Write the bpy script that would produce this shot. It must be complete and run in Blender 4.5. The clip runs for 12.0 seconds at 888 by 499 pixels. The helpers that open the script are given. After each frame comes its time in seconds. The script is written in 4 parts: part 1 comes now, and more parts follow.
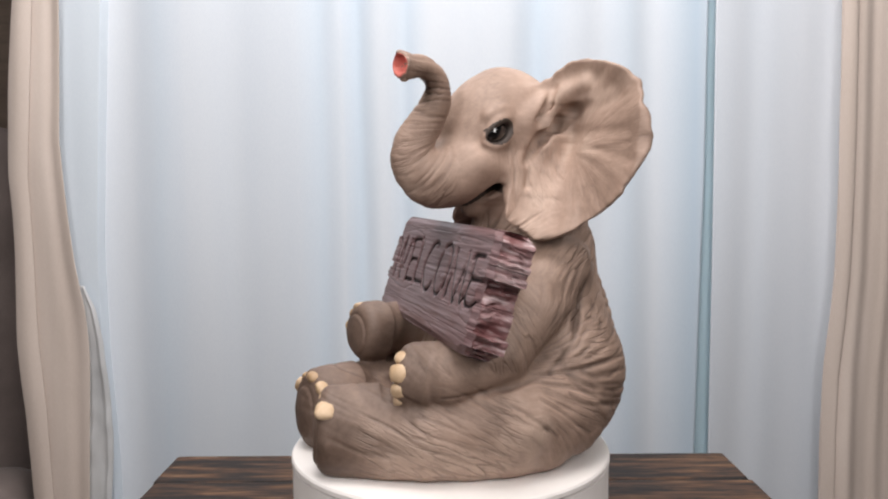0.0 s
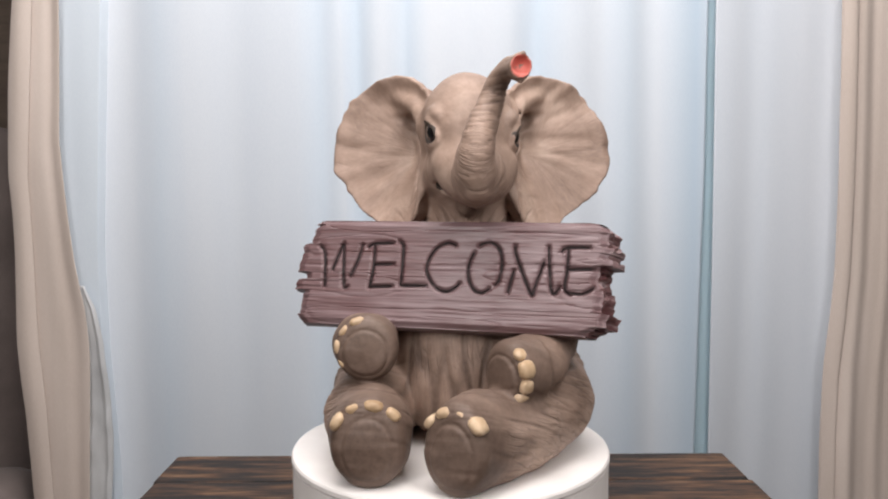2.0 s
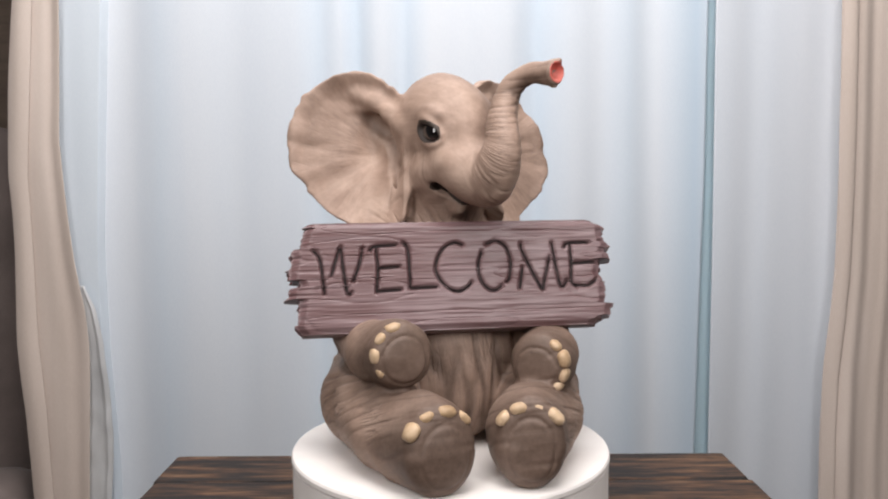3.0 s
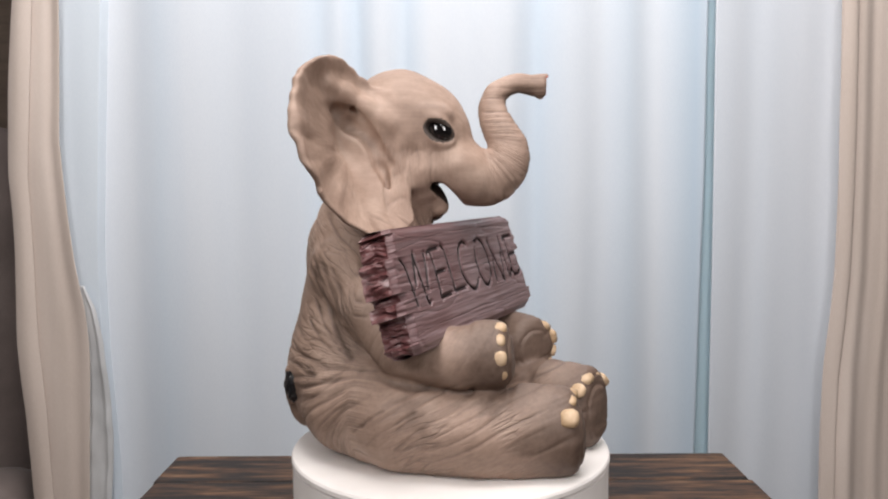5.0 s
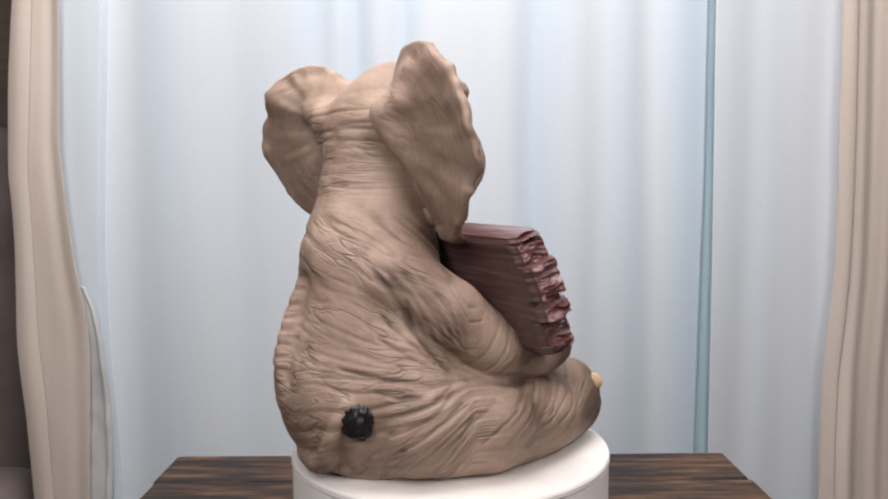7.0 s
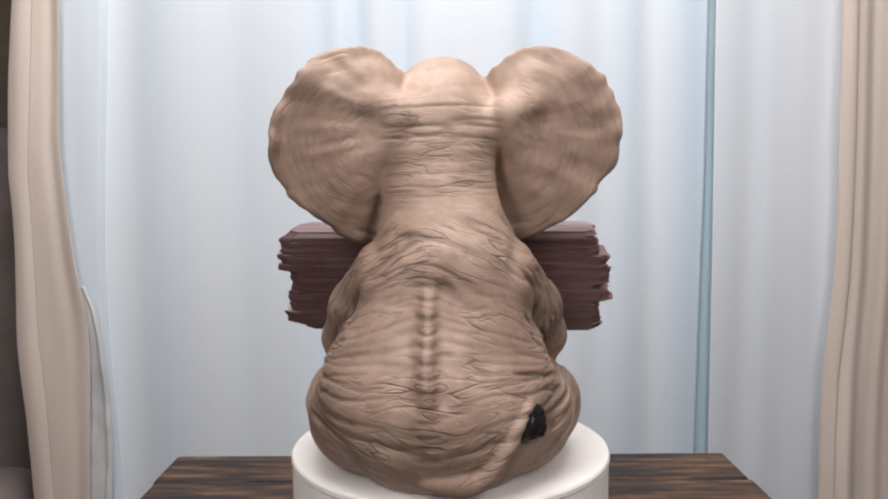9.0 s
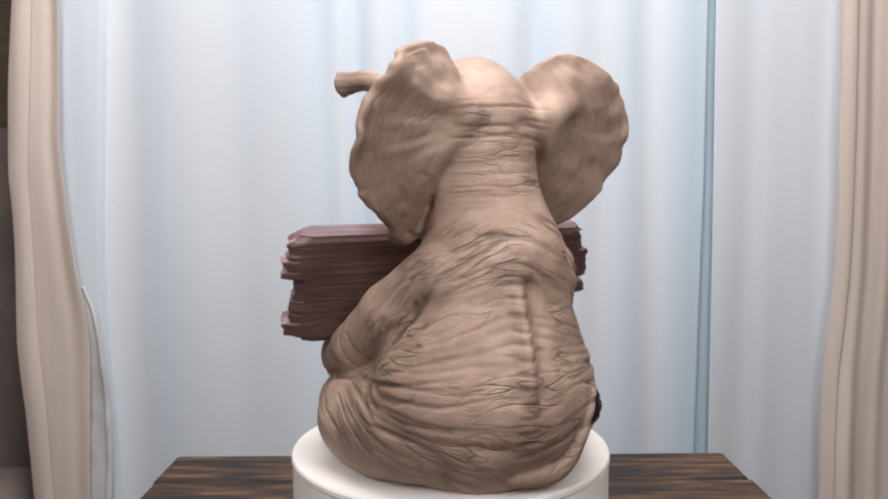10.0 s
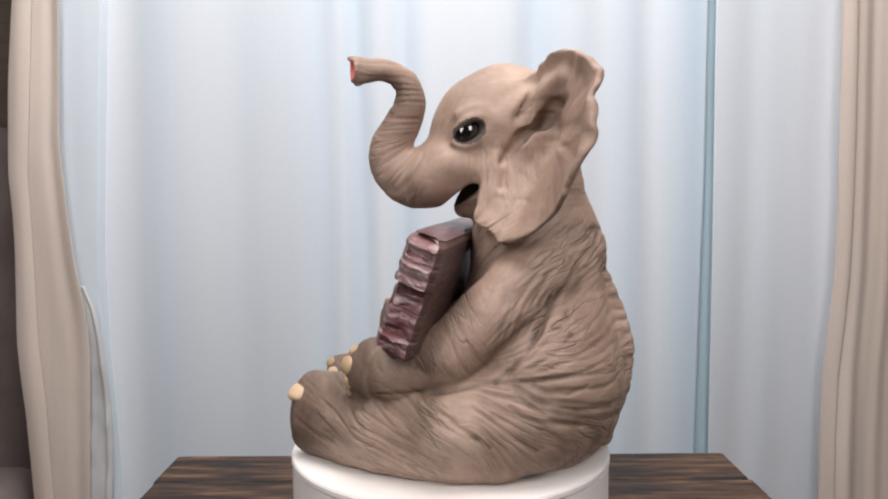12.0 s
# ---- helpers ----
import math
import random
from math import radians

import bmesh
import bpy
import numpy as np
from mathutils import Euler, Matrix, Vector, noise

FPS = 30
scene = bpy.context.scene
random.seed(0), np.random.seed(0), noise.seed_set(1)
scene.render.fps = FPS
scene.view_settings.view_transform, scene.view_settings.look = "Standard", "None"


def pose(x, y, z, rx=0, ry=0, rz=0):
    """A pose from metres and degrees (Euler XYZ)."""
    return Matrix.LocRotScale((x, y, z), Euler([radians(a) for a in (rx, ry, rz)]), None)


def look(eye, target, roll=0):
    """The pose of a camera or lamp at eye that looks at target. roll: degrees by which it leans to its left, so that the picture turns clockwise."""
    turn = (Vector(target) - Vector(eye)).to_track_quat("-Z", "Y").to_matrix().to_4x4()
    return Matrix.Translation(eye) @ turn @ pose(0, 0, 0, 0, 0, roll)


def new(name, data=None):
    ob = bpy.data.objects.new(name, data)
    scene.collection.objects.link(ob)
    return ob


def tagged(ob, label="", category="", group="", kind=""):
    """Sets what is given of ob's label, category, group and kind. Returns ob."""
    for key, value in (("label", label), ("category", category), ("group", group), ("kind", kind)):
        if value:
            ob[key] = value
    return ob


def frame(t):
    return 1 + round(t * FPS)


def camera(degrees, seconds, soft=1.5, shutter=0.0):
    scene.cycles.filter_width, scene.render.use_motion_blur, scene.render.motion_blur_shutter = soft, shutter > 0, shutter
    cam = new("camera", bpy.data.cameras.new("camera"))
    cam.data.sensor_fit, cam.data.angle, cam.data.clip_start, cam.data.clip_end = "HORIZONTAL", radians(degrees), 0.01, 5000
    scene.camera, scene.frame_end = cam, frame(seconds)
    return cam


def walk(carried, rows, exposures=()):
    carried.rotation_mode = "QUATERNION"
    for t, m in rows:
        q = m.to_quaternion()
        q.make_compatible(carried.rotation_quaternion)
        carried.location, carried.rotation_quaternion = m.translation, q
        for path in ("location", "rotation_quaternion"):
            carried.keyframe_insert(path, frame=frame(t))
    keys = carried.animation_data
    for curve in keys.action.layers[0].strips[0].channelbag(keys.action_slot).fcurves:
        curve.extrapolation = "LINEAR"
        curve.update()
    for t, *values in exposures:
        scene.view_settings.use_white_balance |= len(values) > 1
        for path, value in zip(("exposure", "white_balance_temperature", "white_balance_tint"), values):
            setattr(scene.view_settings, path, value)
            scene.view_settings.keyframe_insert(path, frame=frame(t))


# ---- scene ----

# ---- camera: stands still on its tripod ----
cam = camera(57.95, 12.0, soft=2.1)
EYE = (-0.0049, -0.7442, 0.2472)
AIM = (-0.0049, -0.7442 + math.cos(radians(4.806)), 0.2472 - math.sin(radians(4.806)))
walk(cam, [(0.0, look(EYE, AIM, -0.372)), (12.0, look(EYE, AIM, -0.372))], [(0.0, 0.0), (12.0, 0.0)])
SPIN = 27.69        # degrees a second, counter-clockwise from above
FRONT = 2.5         # the moment at which the sign faces the camera

# ---- light: soft studio lamps in a closed room ----
world = bpy.data.worlds.new("room_air")
world.use_nodes = True
world.node_tree.nodes["Background"].inputs[0].default_value = (0.9, 0.95, 1.0, 1)
world.node_tree.nodes["Background"].inputs[1].default_value = 0.05
scene.world = world


def softbox(name, at, aim, width, height, watts, colour):
    lamp = bpy.data.lights.new(name, "AREA")
    lamp.shape, lamp.size, lamp.size_y, lamp.energy, lamp.color = "RECTANGLE", width, height, watts, colour
    ob = new(name, lamp)
    ob.matrix_world = look(at, aim)
    return ob


# added lamp, out of view, only to brighten the top of the curtain
softbox("softbox_curtain", (0.0, 0.42, 1.62), (0.0, 1.0, 0.85), 1.7, 0.35, 16, (1.0, 0.963, 0.95))
softbox("softbox_overhead", (0.0, -0.32, 1.42), (0.0, 0.12, 0.1), 1.0, 0.6, 17.5, (1.0, 0.957, 0.942))
softbox("softbox_side", (-0.52, -0.98, 0.78), (0.0, 0.0, 0.2), 0.25, 0.7, 7.8, (1.0, 0.957, 0.942))
softbox("softbox_side", (0.58, -0.95, 0.80), (0.0, 0.0, 0.2), 0.3, 0.7, 7.4, (1.0, 0.957, 0.942))

# ---- materials ----


def material(name, colour, rough=0.6, metal=0.0):
    m = bpy.data.materials.new(name)
    m.use_nodes = True
    b = m.node_tree.nodes["Principled BSDF"]
    b.inputs["Base Color"].default_value = (*colour, 1)
    b.inputs["Roughness"].default_value = rough
    b.inputs["Metallic"].default_value = metal
    return m


def node(m, kind, **values):
    n = m.node_tree.nodes.new(kind)
    for key, value in values.items():
        n.inputs[key].default_value = value
    return n


def link(m, a, b):
    m.node_tree.links.new(a, b)


def coords(m, scale, space="Object", turn=(0, 0, 0)):
    tc = node(m, "ShaderNodeTexCoord")
    mp = node(m, "ShaderNodeMapping", Scale=scale, Rotation=turn)
    link(m, tc.outputs[space], mp.inputs["Vector"])
    return mp.outputs["Vector"]


def ramp(m, fac, stops):
    r = node(m, "ShaderNodeValToRGB")
    els = r.color_ramp.elements
    while len(els) < len(stops):
        els.new(0.5)
    for el, (p, c) in zip(els, stops):
        el.position, el.color = p, (*c, 1)
    link(m, fac, r.inputs["Fac"])
    return r.outputs["Color"]


def mix(m, fac, a, b, mode="MIX"):
    n = m.node_tree.nodes.new("ShaderNodeMix")
    n.data_type, n.blend_type = "RGBA", mode
    for sock, v in ((n.inputs[0], fac), (n.inputs[6], a), (n.inputs[7], b)):
        if isinstance(v, (int, float)):
            sock.default_value = v
        elif isinstance(v, tuple):
            sock.default_value = (*v, 1)
        else:
            link(m, v, sock)
    return n.outputs[2]


def noise_tex(m, vec, scale, detail=4.0, rough=0.55):
    n = node(m, "ShaderNodeTexNoise", Scale=scale, Detail=detail, Roughness=rough)
    link(m, vec, n.inputs["Vector"])
    return n.outputs["Fac"]


def bump(m, height, strength, distance):
    n = node(m, "ShaderNodeBump", Strength=strength, Distance=distance)
    link(m, height, n.inputs["Height"])
    link(m, n.outputs["Normal"], m.node_tree.nodes["Principled BSDF"].inputs["Normal"])


def base(m, colour):
    link(m, colour, m.node_tree.nodes["Principled BSDF"].inputs["Base Color"])


def furrows(m, lay, wide):
    """Thin sculpted lines that follow the brush direction: 1 on a line, 0 between."""
    n = noise_tex(m, lay, 1.0 / wide, 1.5, 0.5)
    far = node(m, "ShaderNodeMath")
    far.operation = "SUBTRACT"
    link(m, n, far.inputs[0])
    far.inputs[1].default_value = 0.5
    ab = node(m, "ShaderNodeMath")
    ab.operation = "ABSOLUTE"
    link(m, far.outputs[0], ab.inputs[0])
    return ramp(m, ab.outputs[0], [(0.0, (1, 1, 1)), (0.006, (0.85, 0.85, 0.85)), (0.042, (0, 0, 0))])


def resin(name, dark, mid, pale, wash_shade_colour, patch):
    """Matt hand-painted resin: dry-brushed lighter in patches, with dark wash and shade coloured into the sculpted
    lines.
    """
    m = material(name, mid, 0.6)
    v = coords(m, (1, 1, 1))
    fine = noise_tex(m, v, 190, 5, 0.65)
    lay = node(m, "ShaderNodeAttribute")
    lay.attribute_name = "brush"
    fold = node(m, "ShaderNodeAttribute")
    fold.attribute_name = "fold"
    wash_shade = node(m, "ShaderNodeAttribute")
    wash_shade.attribute_name = "wash_shade"
    strokes = noise_tex(m, lay.outputs["Vector"], 2.4, 4, 0.6)
    c = ramp(m, noise_tex(m, v, patch, 3), [(0.32, dark), (0.52, mid), (0.7, pale)])
    c = mix(m, 0.15, c, ramp(m, strokes, [(0.3, tuple(0.5 * k for k in dark)), (0.5, mid), (0.7, tuple(1.25 * k for k in pale))]))
    lines = mix(m, 1.0, mix(m, 0.5, furrows(m, lay.outputs["Vector"], 1.7), furrows(m, lay.outputs["Vector"], 1.05), "LIGHTEN"), fold.outputs["Fac"], "MULTIPLY")
    gate = ramp(m, noise_tex(m, v, 26, 2), [(0.40, (0.05, 0.05, 0.05)), (0.62, (1, 1, 1))])
    lines = mix(m, 1.0, lines, gate, "MULTIPLY")
    # furrow lines darkened in the colour: wash plus painted-in shade
    soft = mix(m, 1.0, lines, (0.5, 0.5, 0.5), "MULTIPLY")
    c = mix(m, soft, c, wash_shade_colour)
    c = mix(m, wash_shade.outputs["Fac"], c, wash_shade_colour)
    c = mix(m, 0.16, c, ramp(m, fine, [(0.3, tuple(0.5 * k for k in mid)), (0.7, tuple(1.4 * k for k in mid))]))
    base(m, c)
    grain = mix(m, 0.3, fine, strokes)
    deep = mix(m, 0.85, grain, mix(m, 1.0, (1, 1, 1), lines, "SUBTRACT"))
    bump(m, deep, 0.6, 0.0022)
    return m


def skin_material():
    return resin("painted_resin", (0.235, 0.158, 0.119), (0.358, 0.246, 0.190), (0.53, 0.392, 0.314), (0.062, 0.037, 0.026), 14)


def streak_material(name, stops, rough, scale, turn=(0, 0, 0), bump_size=0.001):
    m = material(name, stops[0][1], rough)
    v = coords(m, scale, turn=turn)
    n = noise_tex(m, v, 1.0, 6, 0.6)
    blot = noise_tex(m, coords(m, (1, 1, 1)), 9, 3)
    c = mix(m, 0.45, ramp(m, n, stops), ramp(m, blot, stops))
    base(m, c)
    bump(m, n, 0.5, bump_size)
    return m


def cloth_material(name, stops, stretch, rough=0.85, weave=900):
    m = material(name, stops[0][1], rough)
    n = noise_tex(m, coords(m, stretch), 1.0, 3)
    w = noise_tex(m, coords(m, (weave, weave, weave * 0.15)), 1.0, 2)
    c = mix(m, 0.12, ramp(m, n, stops), ramp(m, w, [(0.35, (0.3, 0.3, 0.3)), (0.65, (0.9, 0.9, 0.9))]), "SOFT_LIGHT")
    base(m, c)
    bump(m, w, 0.15, 0.0008)
    m.node_tree.nodes["Principled BSDF"].inputs["Sheen Weight"].default_value = 0.15
    return m


SKIN = skin_material()
NAIL = streak_material("nail_paint", [(0.34, (0.30, 0.185, 0.095)), (0.5, (0.53, 0.37, 0.225)), (0.66, (0.70, 0.53, 0.37))], 0.5, (60, 60, 60))
PINK = streak_material("pink_paint", [(0.3, (0.62, 0.10, 0.08)), (0.7, (0.75, 0.25, 0.2))], 0.5, (60, 60, 60))
BLACK = material("gloss_black_eye", (0.006, 0.005, 0.005), 0.06)
BLACK.node_tree.nodes["Principled BSDF"].inputs["Coat Weight"].default_value = 1.0
TUFT = streak_material("black_tuft_paint", [(0.3, (0.004, 0.004, 0.005)), (0.7, (0.022, 0.021, 0.022))], 0.3, (150, 150, 30))
DARK = streak_material("dark_wash_paint", [(0.3, (0.035, 0.025, 0.02)), (0.7, (0.07, 0.05, 0.04))], 0.6, (60, 60, 60))
SIGN = streak_material("sign_paint", [(0.30, (0.082, 0.030, 0.030)), (0.5, (0.165, 0.096, 0.097)), (0.70, (0.33, 0.25, 0.26))], 0.38, (7, 60, 150), bump_size=0.0006)
SIGN_BACK = streak_material("sign_back_paint", [(0.28, (0.045, 0.02, 0.02)), (0.5, (0.095, 0.05, 0.047)), (0.72, (0.2, 0.135, 0.13))], 0.45, (9, 60, 190), bump_size=0.0012)
SIGN_END = streak_material("sign_end_paint", [(0.36, (0.016, 0.008, 0.009)), (0.47, (0.12, 0.038, 0.038)), (0.56, (0.21, 0.11, 0.11)), (0.66, (0.52, 0.43, 0.43))], 0.38, (40, 40, 150), bump_size=0.0012)
INK = material("dark_groove_paint", (0.034, 0.024, 0.024), 0.55)
WHITE = streak_material("white_matt_plastic", [(0.3, (0.78, 0.74, 0.71)), (0.7, (0.85, 0.815, 0.79))], 0.7, (40, 40, 40), bump_size=0.0002)


def plank_material():
    """Rough wood under an uneven dark stain, worn to orange-brown in places."""
    m = material("stained_plank", (0.08, 0.04, 0.02), 0.72)
    info = node(m, "ShaderNodeObjectInfo")
    shift = node(m, "ShaderNodeVectorMath")
    link(m, coords(m, (1, 1, 1)), shift.inputs[0])
    link(m, info.outputs["Random"], shift.inputs[1])
    mp = node(m, "ShaderNodeMapping", Scale=(12, 85, 85))
    link(m, shift.outputs[0], mp.inputs["Vector"])
    blot = noise_tex(m, mp.outputs["Vector"], 1.0, 5, 0.62)
    mg = node(m, "ShaderNodeMapping", Scale=(16, 240, 240))
    link(m, shift.outputs[0], mg.inputs["Vector"])
    grain = noise_tex(m, mg.outputs["Vector"], 1.0, 4, 0.6)
    c = ramp(m, blot, [(0.38, (0.008, 0.004, 0.003)), (0.47, (0.028, 0.013, 0.007)), (0.56, (0.095, 0.044, 0.020)), (0.70, (0.20, 0.108, 0.052))])
    c = mix(m, 0.6, c, ramp(m, grain, [(0.38, (0.3, 0.28, 0.27)), (0.6, (1.0, 1.0, 1.0))]), "MULTIPLY")
    base(m, c)
    bump(m, mix(m, 0.5, grain, blot), 0.4, 0.0012)
    return m


WOOD = plank_material()
SHEER = cloth_material("sheer_cloth", [(0.3, (0.65, 0.712, 0.79)), (0.6, (0.72, 0.76, 0.82))], (5, 5, 0.4))
FOLD_TINTED = cloth_material("fold_tinted_sheer", [(0.3, (0.665, 0.725, 0.80)), (0.65, (0.73, 0.773, 0.83))], (5, 5, 0.4))


def tint_folds(m, x0, x1, bands):
    """Pale blue bands (centre, half width, strength) that put the folds' bluish shading into the colour."""
    sep = node(m, "ShaderNodeSeparateXYZ")
    wob = noise_tex(m, coords(m, (2, 2, 0.9)), 1.0, 2)
    link(m, coords(m, (1, 1, 1)), sep.inputs[0])
    mr = node(m, "ShaderNodeMapRange")
    add_wob = node(m, "ShaderNodeMath")
    add_wob.operation = "MULTIPLY_ADD"
    link(m, wob, add_wob.inputs[0])
    add_wob.inputs[1].default_value = 0.03
    link(m, sep.outputs[0], add_wob.inputs[2])
    link(m, add_wob.outputs[0], mr.inputs["Value"])
    mr.inputs["From Min"].default_value, mr.inputs["From Max"].default_value = x0 + 0.015, x1 + 0.015
    stops = []
    for c, w, k in bands:
        p, q = (c - x0) / (x1 - x0), w / (x1 - x0)
        blue = tuple(a + (b - a) * k for a, b in zip((1, 1, 1), (0.80, 0.90, 0.97)))
        stops += [(p - q, (1, 1, 1)), (p, blue), (p + q, (1, 1, 1))]
    tint = ramp(m, mr.outputs[0], stops)
    b = m.node_tree.nodes["Principled BSDF"].inputs["Base Color"]
    link(m, mix(m, 1.0, b.links[0].from_socket, tint, "MULTIPLY"), b)


# bluish fold shading coloured into the cloth, mostly where the pleats are
tint_folds(FOLD_TINTED, -0.75, 0.6, [(-0.62, 0.06, 0.4), (-0.27, 0.05, 0.5), (-0.185, 0.045, 0.7), (-0.08, 0.05, 0.6), (0.2, 0.07, 0.6), (0.40, 0.06, 0.5), (0.54, 0.08, 1.0)])
BLUE = cloth_material("blue_sheer_cloth", [(0.3, (0.64, 0.72, 0.80)), (0.7, (0.72, 0.79, 0.86))], (5, 5, 0.4))
LINING = cloth_material("lining_cloth", [(0.3, (0.55, 0.56, 0.57)), (0.7, (0.66, 0.665, 0.67))], (12, 12, 6))
TEAL = cloth_material("teal_cloth", [(0.3, (0.48, 0.64, 0.72)), (0.7, (0.56, 0.72, 0.80))], (5, 5, 0.4))
BEIGE = cloth_material("beige_cloth", [(0.3, (0.62, 0.52, 0.455)), (0.7, (0.72, 0.615, 0.55))], (14, 14, 1.2))
TAUPE = cloth_material("taupe_upholstery", [(0.3, (0.19, 0.15, 0.138)), (0.7, (0.25, 0.2, 0.185))], (8, 8, 8))
PANEL = streak_material("dark_wood_panel", [(0.3, (0.13, 0.095, 0.075)), (0.7, (0.28, 0.215, 0.17))], 0.5, (3, 60, 60))
PLASTER = streak_material("wall_plaster", [(0.3, (0.20, 0.20, 0.20)), (0.7, (0.25, 0.25, 0.25))], 0.9, (6, 6, 6))
CARPET = streak_material("carpet", [(0.3, (0.16, 0.14, 0.12)), (0.7, (0.24, 0.21, 0.19))], 0.95, (90, 90, 90))

# ---- mesh helpers ----


def part(name, bm, mat, parent=None, label="", smooth=True):
    """Links a bmesh as one mesh object under a thing or a part."""
    me = bpy.data.meshes.new(name)
    if smooth:
        for f in bm.faces:
            f.smooth = True
    bm.to_mesh(me)
    bm.free()
    me.materials.append(mat)
    ob = new(name, me)
    ob.parent = parent
    return tagged(ob, label)


def box(bm, lo, hi, bevel=0.0):
    lo, hi = Vector(lo), Vector(hi)
    r = bmesh.ops.create_cube(bm, size=1.0, matrix=Matrix.LocRotScale((lo + hi) / 2, None, hi - lo))
    if bevel:
        edges = {e for v in r["verts"] for e in v.link_edges}
        bmesh.ops.bevel(bm, geom=list(edges), offset=bevel, segments=3, profile=0.5, affect="EDGES")


def lathe(profile, steps=96):
    """A surface of revolution about z from (radius, height) pairs."""
    bm = bmesh.new()
    rings = []
    for r, z in profile:
        if r < 1e-6:
            rings.append([bm.verts.new((0, 0, z))])
        else:
            rings.append([bm.verts.new((r * math.cos(2 * math.pi * i / steps), r * math.sin(2 * math.pi * i / steps), z)) for i in range(steps)])
    for a, b in zip(rings, rings[1:]):
        for i in range(steps):
            j = (i + 1) % steps
            quad = [a[i % len(a)], a[j % len(a)], b[j % len(b)], b[i % len(b)]]
            quad = list(dict.fromkeys(quad))
            if len(quad) > 2:
                bm.faces.new(quad)
    bmesh.ops.recalc_face_normals(bm, faces=bm.faces)
    return bm


LATTICE = np.random.RandomState(7).rand(64, 64, 64).astype(np.float32) * 2 - 1


def value_noise(x, y, z):
    """Smooth noise between -1 and 1 for arrays of coordinates."""
    xi, yi, zi = np.floor(x).astype(int), np.floor(y).astype(int), np.floor(z).astype(int)
    fx, fy, fz = x - xi, y - yi, z - zi
    fx, fy, fz = (f * f * (3 - 2 * f) for f in (fx, fy, fz))
    total = 0.0
    for dx in (0, 1):
        for dy in (0, 1):
            for dz in (0, 1):
                w = (fx if dx else 1 - fx) * (fy if dy else 1 - fy) * (fz if dz else 1 - fz)
                total = total + w * LATTICE[(xi + dx) & 63, (yi + dy) & 63, (zi + dz) & 63]
    return total


# ---- room ----


def slab(name, lo, hi, mat, label, category):
    bm = bmesh.new()
    box(bm, lo, hi)
    ob = part(name, bm, mat, smooth=False)
    return tagged(ob, label, category, kind="structure")


FLOOR = -0.83
slab("floor", (-2.4, -2.8, FLOOR - 0.1), (2.4, 1.55, FLOOR), CARPET, "dull brown carpeted floor under the table", "floor")
slab("ceiling", (-2.4, -2.8, 1.75), (2.4, 1.55, 1.85), PLASTER, "plain pale ceiling above the room", "ceiling")
slab("wall_west", (-2.5, -2.8, FLOOR), (-2.4, 1.55, 1.75), PLASTER, "plain pale plastered side wall", "wall")
slab("wall_east", (2.4, -2.8, FLOOR), (2.5, 1.55, 1.75), PLASTER, "plain pale plastered side wall", "wall")
slab("wall_south", (-2.4, -2.9, FLOOR), (2.4, -2.8, 1.75), PLASTER, "plain pale plastered wall behind the camera", "wall")
wall_north = slab("wall_north", (-2.4, 1.45, FLOOR), (2.4, 1.55, 1.75), PANEL, "dark brown wood-panelled wall behind the curtains", "wall")

# ---- table ----


def make_table():
    root = tagged(new("table"), "dark-stained rustic wooden table of wide planks", "table")
    top = -0.08
    root.location = (0, 0, FLOOR)
    depth = top - FLOOR
    edges = [0.206, 0.1165, 0.0, -0.12, -0.24, -0.36]
    for k, (far, near) in enumerate(zip(edges, edges[1:])):
        bm = bmesh.new()
        bend = 0.004 * math.sin(k * 2.1)
        drop = 0.001 if k == 0 else 0.0
        box(bm, (-0.330 + bend, near + 0.0022, depth - 0.035 - drop), (0.332 + bend * 0.5, far - 0.0022, depth - drop), 0.0045)
        part("plank", bm, WOOD, root, smooth=False)
    for x in (-0.29, 0.29):
        for y in (-0.32, 0.155):
            bm = bmesh.new()
            box(bm, (x - 0.03, y - 0.03, 0), (x + 0.03, y + 0.03, depth - 0.035), 0.004)
            part("leg", bm, WOOD, root, smooth=False)
    for y in (-0.345, 0.18):
        bm = bmesh.new()
        box(bm, (-0.26, y - 0.012, depth - 0.125), (0.26, y + 0.012, depth - 0.035), 0.003)
        part("apron", bm, WOOD, root, smooth=False)
    return root


make_table()

# ---- turntable ----


def make_turntable():
    root = tagged(new("turntable"), "round white display turntable with a thin groove below its rim", "turntable")
    root.location = (0, 0, -0.08)
    R = 0.1485
    part("base", lathe([(0, 0), (R - 0.004, 0), (R - 0.001, 0.003), (R - 0.001, 0.0708), (R - 0.002, 0.0717), (0, 0.0717)], 128), WHITE, root)
    root.children[0].data.set_sharp_from_angle(angle=radians(30))
    platter = part("platter", lathe([(0, 0.0731), (R - 0.002, 0.0731), (R, 0.0738), (R, 0.0775), (R - 0.0012, 0.0795), (R - 0.004, 0.08), (0.05, 0.08), (0, 0.08)], 128), WHITE, root, "white matt rotating platter")
    platter.data.set_sharp_from_angle(angle=radians(30))
    return root, platter


turntable, platter = make_turntable()

